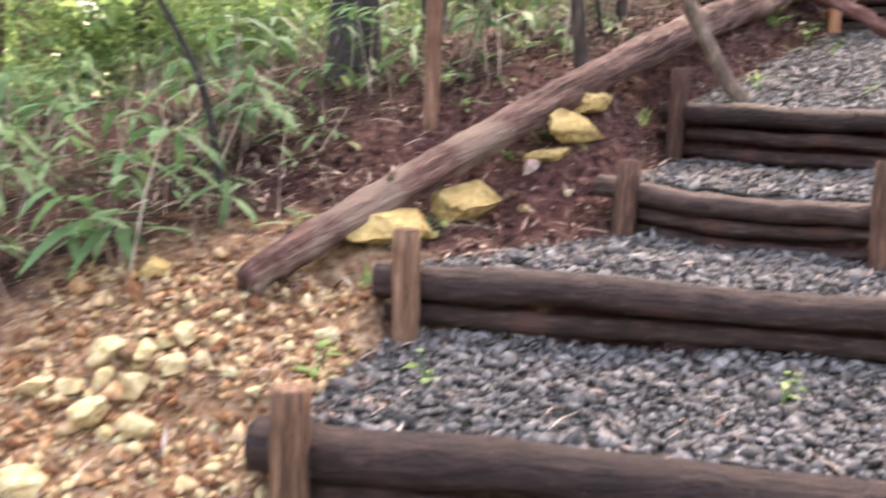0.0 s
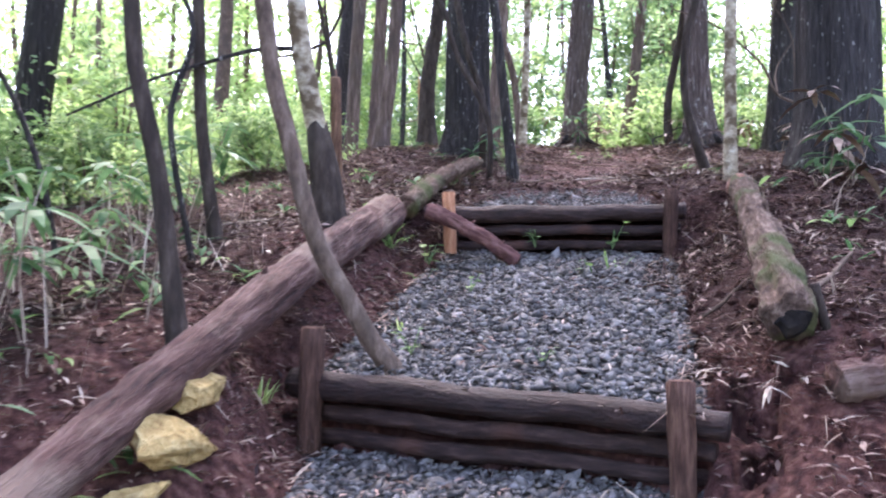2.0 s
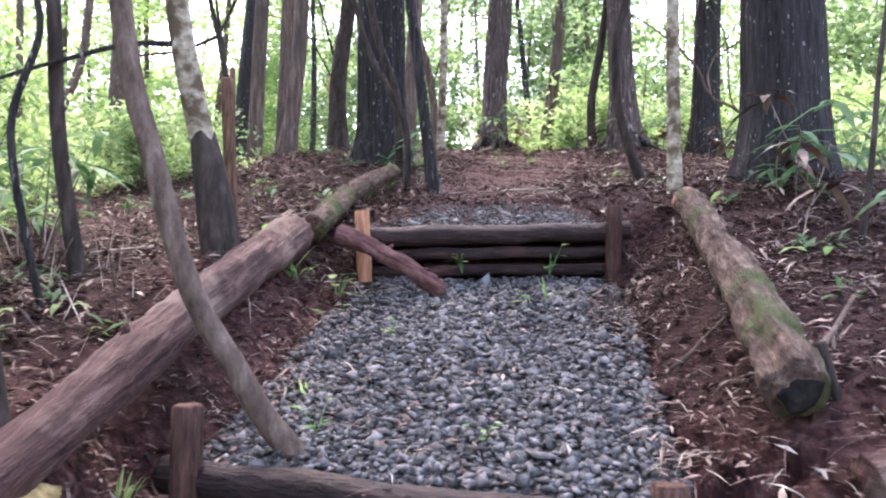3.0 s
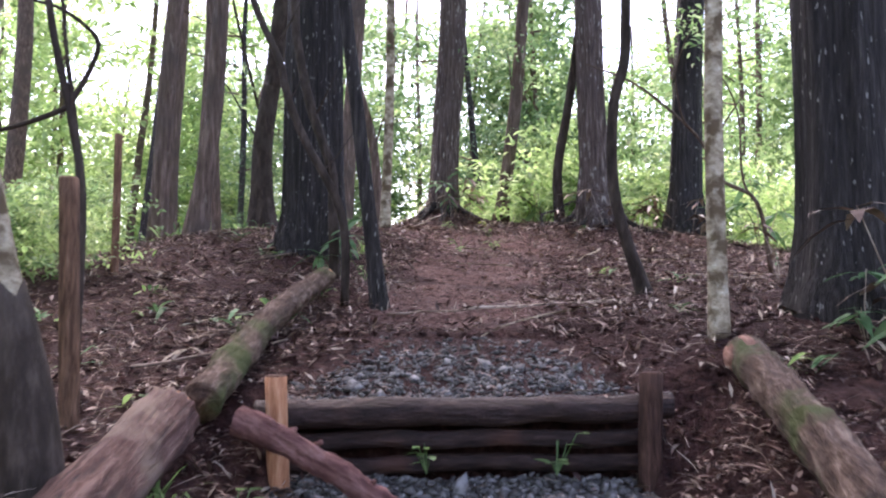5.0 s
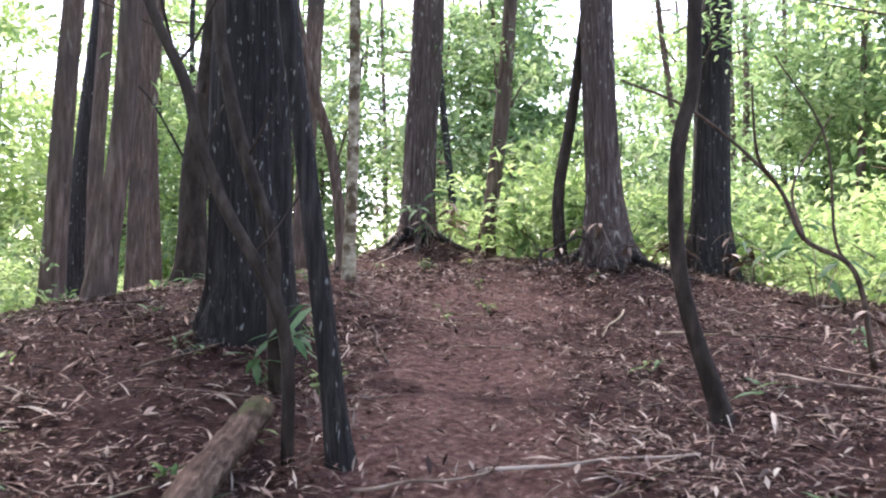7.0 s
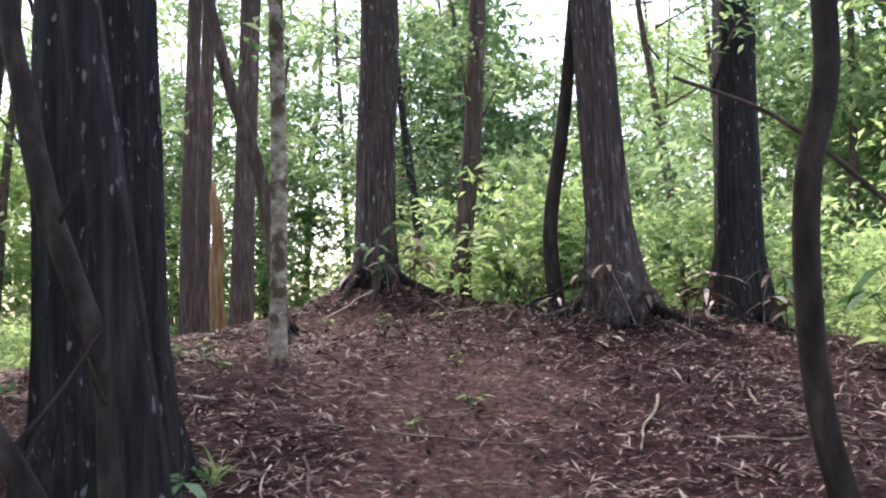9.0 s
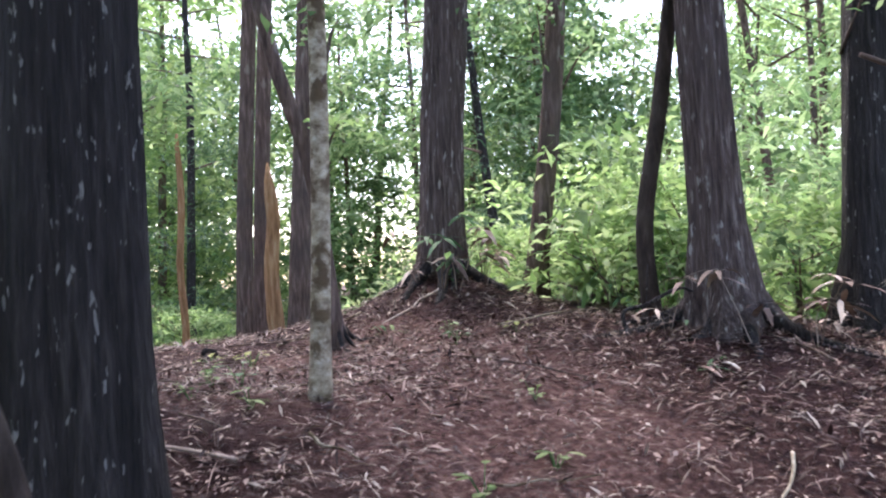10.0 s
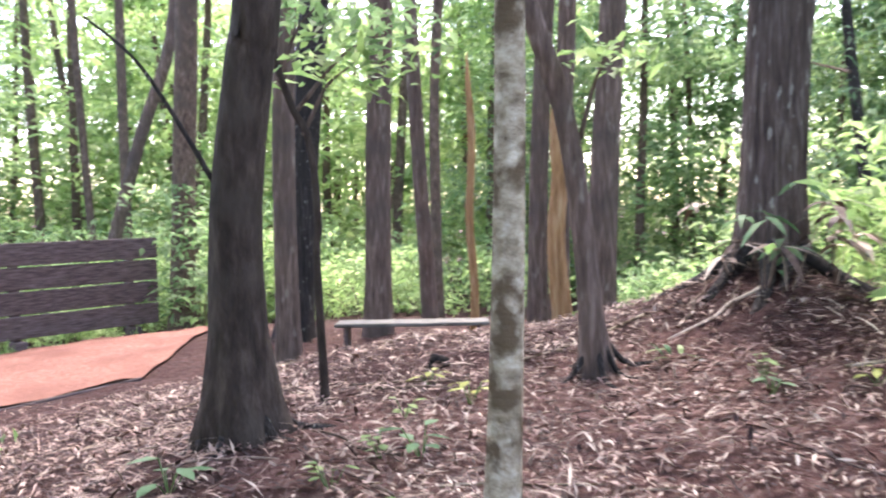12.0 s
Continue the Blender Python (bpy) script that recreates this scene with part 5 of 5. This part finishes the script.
# ---- litter ----
def litter(name, n, seed, length, width, mat, label, region, flat=.88, lift=.010):
    rng = np.random.default_rng(seed)
    x, y = rng.uniform(region[0], region[1], n), rng.uniform(region[2], region[3], n)
    stray = rng.uniform(0, 1, n) < .45
    x = np.where(stray, rng.normal((region[0] + region[1]) / 2, (region[1] - region[0]) * .42, n), x)
    y = np.where(stray, rng.normal((region[2] + region[3]) / 2, (region[3] - region[2]) * .42, n), y)
    thick = .5 + .28 * np.sin(x * 2.3 + 1.7 * np.sin(y * 1.9)) * np.sin(y * 2.7 + 1.3 * np.sin(x * 2.1)) + .30 * np.sin(x * 6.1 + 2.0 * np.sin(y * 4.3)) * np.sin(y * 5.7 + 1.5 * np.sin(x * 5.1))
    keep = rng.uniform(0, 1, n) < .30 + .95 * thick
    for (ax, ay), (bx, by) in (((3.75, 6.7), (4.9, 8.0)), ((4.9, 8.0), (6.3, 9.3))):
        f = np.clip(((x - ax) * (bx - ax) + (y - ay) * (by - ay)) / ((bx - ax) ** 2 + (by - ay) ** 2), 0, 1)
        keep &= (np.hypot(x - ax - f * (bx - ax), y - ay - f * (by - ay)) > .45) | (rng.uniform(0, 1, n) < .5)
    for q in TREADS:
        u, v, _ = tread_uv(q, x, y)
        keep &= ~((u > 0.05 + .06 * np.sin(v * 9)) & (u < .94 + .05 * np.sin(v * 7)) & (v > 0) & (v < 1.0)) | (rng.uniform(0, 1, n) < .11)
    keep &= ~((x < 5) & (y > 14.6) & (x > .5))
    x, y = x[keep], y[keep]
    z = heights(x, y) + lift + np.abs(rng.normal(0, .010, len(x)))
    for q in TREADS:
        u, v, tz = tread_uv(q, x, y)
        inside = (u > -.04) & (u < 1.04) & (v > -.05) & (v < 1.05)
        z = np.where(inside, tz + .02, z)
    v, f = leaves(rng, np.stack([x, y, z], 1), flat, length, width, .07)
    tagged(new(name, quick_mesh(name, v, f, mat)), label, "leaf litter", kind="stuff")


litter("leaf_litter", 36000, 1, .055, .013, DRY_LEAF, "brown and tan dead leaves strewn over the soil", (-3, 10, 1.5, 15))
litter("leaf_litter", 20000, 2, .042, .014, DRY_LEAF, "brown and tan dead leaves strewn over the soil", (2.8, 8.6, 6, 13))
litter("twig_litter", 8500, 3, .17, .005, STRAW, "dry straw and fine twigs on the soil", (-3, 10, 1.5, 15), .8, .02)
litter("twig_litter", 13000, 4, .14, .006, DRY_LEAF, "reddish dry twigs on the soil", (2.5, 8.6, 4, 13), .8, .02)
litter("leaf_litter", 17000, 6, .05, .012, DRY_LEAF, "brown and tan dead leaves strewn over the soil", (-1.2, 4.9, 2.4, 7.6))
litter("twig_litter", 5000, 7, .15, .005, STRAW, "dry straw and fine twigs on the banks", (-1.6, 5.2, 2.6, 7.6), .7, .02)
litter("leaf_litter", 4200, 8, .11, .010, STRAW, "long dry bamboo leaves on the soil", (-2, 9, 3, 14), .85, .02)
litter("leaf_litter", 45000, 10, .022, .010, DRY_LEAF, "fine crumbled dead leaves over the soil", (-1.6, 9, 2.4, 13.5), .75, .008)
litter("leaf_litter", 5500, 12, .055, .011, STRAW, "pale dry leaves strewn over the hilltop", (4.3, 8.6, 8, 13), .86, .014)
litter("twig_litter", 2600, 13, .15, .005, STRAW, "dry straw over the cut bank", (1.8, 4.2, 2.0, 5.4), .72, .025)
litter("leaf_litter", 9000, 14, .04, .012, DRY_LEAF, "dark crumbled leaves over the cut bank", (1.8, 4.4, 2.0, 5.6), .7, .012)
litter("leaf_litter", 9500, 15, .058, .014, STRAW, "curled pale dead leaves strewn over the soil", (2.6, 9, 6, 13.5), .5, .018)
litter("leaf_litter", 2400, 16, .070, .015, STRAW, "curled pale dead leaves strewn over the banks", (-1.6, 5.2, 3.2, 7.8), .5, .018)
litter("leaf_litter", 11000, 17, .058, .020, DRY_LEAF, "broad brown dead leaves strewn over the soil", (-1.6, 9, 3.0, 13.5), .5, .016)


def grit(n, seed, regions, mat, label):
    """Angular bits of stone lying in sandy soil."""
    rng = np.random.default_rng(seed)
    side = rng.integers(0, len(regions), n)
    r = np.array(regions)[side]
    x, y = rng.uniform(r[:, 0], r[:, 1]), rng.uniform(r[:, 2], r[:, 3])
    keep = np.ones(n, bool)
    for q in TREADS:
        u, v, _ = tread_uv(q, x, y)
        keep &= ~((u > -.02) & (u < 1.02) & (v > -.02) & (v < 1.0))
    x, y = x[keep], y[keep]
    n = len(x)
    octa = np.array([(1, 0, 0), (0, 1, 0), (-1, 0, 0), (0, -1, 0), (0, 0, .7), (0, 0, -.7)])
    tri = np.array([(0, 1, 4), (1, 2, 4), (2, 3, 4), (3, 0, 4), (1, 0, 5), (2, 1, 5), (3, 2, 5), (0, 3, 5)])
    size = rng.lognormal(math.log(.011), .5, n)
    pts = (octa[None] + rng.normal(0, .28, (n, 6, 3))) * size[:, None, None] + np.stack([x, y, heights(x, y) + size * .25], 1)[:, None]
    tagged(new("grit", quick_mesh("grit", pts.reshape(-1, 3), (tri[None] + 6 * np.arange(n)[:, None, None]).reshape(-1, 3), mat)), label, "grit", kind="stuff")


grit(3200, 5, [(-1.25, -.25, 1.5, 3.05)], GRIT, "orange and tan grit in sandy soil")
grit(700, 6, [(-1.25, -.25, 1.5, 3.05)], CREAM_ROCK, "pale cream chips of stone in sandy soil")
grit(700, 7, [(1.5, 2.1, 2.05, 2.9)], GRIT, "orange grit on the cut bank")


# ---- small weeds ----
def weed(seed):
    rng = np.random.default_rng(seed)
    t = thing("weed", "small fresh green weed with rounded leaves", "plant", (0, 0, -50), "weeds")
    for k in range(8):
        a, h = rng.uniform(0, 6.28), rng.uniform(.02, .11)
        tip = np.array([math.cos(a) * h * .6, math.sin(a) * h * .6, h])
        lv = blade(rng, tip, a, rng.uniform(.035, .06), rng.uniform(.028, .042), rng.uniform(-.1, .4), .2)
        solid("leaf", lv, strip_faces(1), LEAF_BRIGHT, t)
        v, f = tube([(0, 0, -.01), tip], [.002, .0015], 5, 0, 1)
        solid("stem", v, f, LEAF_GREEN, t)
    return t


def weeds(spots):
    kinds = [weed(601), weed(602)]
    for i, (x, y, z, s) in enumerate(spots):
        m = pose(x, y, z if z else gz(x, y), 0, 0, 137 * i)
        ob = kinds[i] if i < 2 else copy_thing(kinds[i % 2], m)
        ob.matrix_basis = m @ Matrix.Scale(s, 4)


weeds([(3.05, 5.35, 0, 1.2), (2.35, 6.0, 0, 1.3), (2.2, 5.75, 0, 1.2), (4.2, 8.2, 0, 1.2), (3.42, 5.66, 2.09, 1.4), (3.05, 5.93, 2.09, .9), (1.0, 3.70, .95, .9), (.75, 3.72, .95, .7), (-.02, 2.45, .65, .8), (.95, 2.35, .66, .7), (1.55, 4.5, 1.58, .9), (1.95, 4.2, 1.55, .6), (2.2, 5.2, 1.82, .8), (5.35, 10.75, 0, .9), (5.55, 11.3, 0, .9), (5.15, 10.5, 0, .8), (6.4, 9.6, 0, .8), (6.9, 10.9, 0, .9), (5.6, 9.0, 0, 1.1), (1.9, 3.1, 0, 1.1), (-.35, 2.5, 0, 1.1)])

LEAF_YELLOW = material("yellowing_leaf", [(0.19, 0.22, 0.05), (0.32, 0.36, 0.08), (0.46, 0.50, 0.15)], 6, 0.5, 0, spread=0.2, glow_through=0.45)


def seedling(x, y, size, seed, mat):
    """A low plant with a few broad leaves held flat above the litter."""
    rng = np.random.default_rng(seed)
    t = thing("seedling", "low seedling with broad yellow-green leaves in leaf litter", "plant", (x, y, gz(x, y)), "seedlings")
    for k in range(6):
        a, h, d = k * 1.05 + rng.uniform(-.3, .3), rng.uniform(.05, .14) * size, rng.uniform(.02, .09) * size
        tip = np.array([math.cos(a) * d, math.sin(a) * d, h])
        v, f = tube([(0, 0, -.02), tuple(tip * .6), tuple(tip)], [.0025, .002, .0015], 5, 0, 1)
        solid("stem", v, f, LEAF_GREEN, t)
        solid("leaf", blade(rng, tip, a, .11 * size, .055 * size, rng.uniform(-.1, .3), .25), strip_faces(1), mat, t)


for i, (x, y, size, mat) in enumerate([(5.79, 11.85, .6, LEAF_YELLOW), (5.85, 11.4, .7, LEAF_YELLOW), (5.48, 10.7, .8, LEAF_SASA), (7.18, 10.6, .6, LEAF_YELLOW), (4.67, 10.76, .9, LEAF_SASA), (6.84, 10.75, .6, LEAF_SASA), (5.98, 9.04, .6, LEAF_BRIGHT), (5.25, 10.1, .6, LEAF_BRIGHT)]):
    seedling(x, y, size, 640 + i, mat)

# ---- loose sticks ----
stem([(4.05, 4.3, 2.2), (4.15, 4.3, 2.6), (4.3, 4.35, 3.0), (4.5, 4.4, 3.5)], .016, .010, "thin dark leaning stem beside the mossy log", SMOOTH_BARK, 15, "sapling", "sapling")


def stick(x, y, ln, r, turn, seed, mat):
    rng = random.Random(seed)
    pts = []
    for i in range(6):
        f = i / 5 - .5
        px, py = x + math.cos(turn) * ln * f + rng.uniform(-.02, .02), y + math.sin(turn) * ln * f + rng.uniform(-.02, .02)
        pts.append((px - x, py - y, gz(px, py) + r + .012 - gz(x, y)))
    v, f = tube(spline(pts, 14), np.linspace(r, r * .5, 14), 7, .12, seed)
    ob = solid("stick", v, f, mat, None, smooth=True)
    ob.location = (x, y, gz(x, y))
    tagged(ob, "dry fallen stick lying on the leaf litter", "stick", "fallen sticks")


rnd = random.Random(77)
for i in range(150):
    x, y = (rnd.uniform(-1.5, 9), rnd.uniform(3.2, 14)) if i > 40 else (rnd.uniform(3.5, 8), rnd.uniform(6.5, 12))
    if not on_path(x, y) and math.hypot(x - .8, y - 4.6) > .4:
        stick(x, y, rnd.uniform(.25, .9), rnd.uniform(.004, .010), rnd.uniform(0, 6.28), i, rnd.choice((STRAW, GREY_BARK, BROWN_BARK, PALE_BARK)))


def dead_clump(seed):
    """A handful of curled dead leaves and straw."""
    rng = np.random.default_rng(seed)
    t = thing("dead_leaves", "small heap of curled pale dead bamboo leaves", "dead leaves", (0, 0, -50), "dead leaf heaps")
    for _ in range(9):
        lv = blade(rng, rng.normal(0, .07, 3) * np.array([1, 1, 0]) + np.array([0, 0, .012]), rng.uniform(0, 6.28), rng.uniform(.08, .2), rng.uniform(.010, .024), rng.uniform(.0, .5), rng.uniform(.1, .5))
        solid("leaf", lv, strip_faces(1), PALE_LEAF if rng.uniform() < .45 else DRY_LEAF, t)
    return t


def low_plant(seed):
    rng = np.random.default_rng(seed)
    t = thing("low_plant", "low green plant with a few pointed leaves", "plant", (0, 0, -50), "low plants")
    for _ in range(7):
        lv = blade(rng, rng.normal(0, .03, 3) * np.array([1, 1, 0]) + np.array([0, 0, rng.uniform(.0, .07)]), rng.uniform(0, 6.28), rng.uniform(.09, .2), rng.uniform(.018, .034), rng.uniform(.1, .9), rng.uniform(.2, .6))
        solid("leaf", lv, strip_faces(1), LEAF_SASA if rng.uniform() < .7 else LEAF_BRIGHT, t)
    return t


def bank_places(rnd, n, spots):
    out = []
    while len(out) < n:
        x0, x1, y0, y1 = rnd.choice(spots)
        x, y = rnd.uniform(x0, x1), rnd.uniform(y0, y1)
        trodden = abs((x - 3.75) - (y - 6.7) * .98) < .6 and y > 6.3
        if not on_path(x, y) and not trodden and not (x < .1 and y < 2.9):
            out.append((x, y))
    return out


LEFT_BANK = [(-1.4, .6, 3.0, 4.8), (-.6, 2.4, 4.2, 6.8), (1.2, 3.4, 6.2, 8.4), (1.8, 4.6, 7.6, 10.4)]
RIGHT_BANK = [(1.7, 3.4, 2.2, 4.0), (2.2, 4.4, 3.6, 5.6), (3.9, 5.6, 5.0, 7.2), (5.4, 8.2, 6.4, 9.2), (6.4, 8.4, 9.2, 12.0)]
PALE_LEAF = material("pale_dead_leaf", [(0.16, 0.11, 0.08), (0.30, 0.235, 0.18), (0.46, 0.40, 0.33)], 8, 0.75, 0, spread=0.2)
scatter([dead_clump(700 + i) for i in range(4)], bank_places(rnd, 76, LEFT_BANK + RIGHT_BANK), rnd, .7, 1.4, -.005)
scatter([low_plant(720 + i) for i in range(4)], bank_places(rnd, 60, LEFT_BANK + LEFT_BANK + RIGHT_BANK) + bank_places(rnd, 40, [(-1.3, .3, 3.6, 5.2), (-.4, 1.4, 5.0, 7.0)]), rnd, .6, 1.3, 0)


def dry_stalks():
    """Dead upright straw between the bamboo grass."""
    rng = np.random.default_rng(9)
    n = 650
    x, y = rng.uniform(-3, 1.3, n), rng.uniform(3.0, 7.8, n)
    keep = (x + .57) * .76 - (y - 2.9) * .65 < -.25
    x, y = x[keep], y[keep]
    z = heights(x, y)
    n = len(x)
    lean, az, h = rng.normal(0, .35, n), rng.uniform(0, 6.28, n), rng.uniform(.08, .42, n)
    base = np.stack([x, y, z - .02], 1)
    tip = base + np.stack([np.cos(az) * np.sin(lean), np.sin(az) * np.sin(lean), np.cos(lean)], 1) * h[:, None]
    s = np.stack([-np.sin(az), np.cos(az), 0 * az], 1) * .0035
    v = np.stack([base - s, base + s, tip + s * .5, tip - s * .5], 1).reshape(-1, 3)
    tagged(new("dry_stalks", quick_mesh("dry_stalks", v, np.arange(4 * n).reshape(-1, 4), STRAW)), "dead straw stalks standing among bamboo grass", "straw", kind="stuff")


dry_stalks()


def clods():
    """Crumbs and lumps of soil on the cut banks beside the steps."""
    rng = np.random.default_rng(21)
    n = 9000
    x, y = rng.uniform(-1.6, 5.0, n), rng.uniform(1.4, 7.4, n)
    keep = np.ones(n, bool)
    dist = np.full(n, 9.0)
    for q in TREADS:
        u, v, _ = tread_uv(q, x, y)
        keep &= ~((u > .0) & (u < 1) & (v > -.02) & (v < 1.0))
        dist = np.minimum(dist, np.where((v > -.1) & (v < 1.1), np.maximum(-u, u - 1), 9))
    keep &= rng.uniform(0, 1, n) < np.exp(-np.maximum(dist, 0) * 1.1) + .05
    x, y = x[keep], y[keep]
    n = len(x)
    z = heights(x, y)
    octa = np.array([(1, 0, 0), (0, 1, 0), (-1, 0, 0), (0, -1, 0), (0, 0, 1), (0, 0, -1.0)])
    tri = np.array([(0, 1, 4), (1, 2, 4), (2, 3, 4), (3, 0, 4), (1, 0, 5), (2, 1, 5), (3, 2, 5), (0, 3, 5)])
    size = rng.lognormal(math.log(.013), .5, n)
    pts = (octa[None] + rng.normal(0, .3, (n, 6, 3))) * size[:, None, None]
    pts += np.stack([x, y, z], 1)[:, None]
    ob = new("soil_crumbs", quick_mesh("soil_crumbs", pts.reshape(-1, 3), (tri[None] + 6 * np.arange(n)[:, None, None]).reshape(-1, 3), SOIL))
    tagged(ob, "crumbled reddish soil on the banks beside the steps", "soil", kind="stuff")


clods()
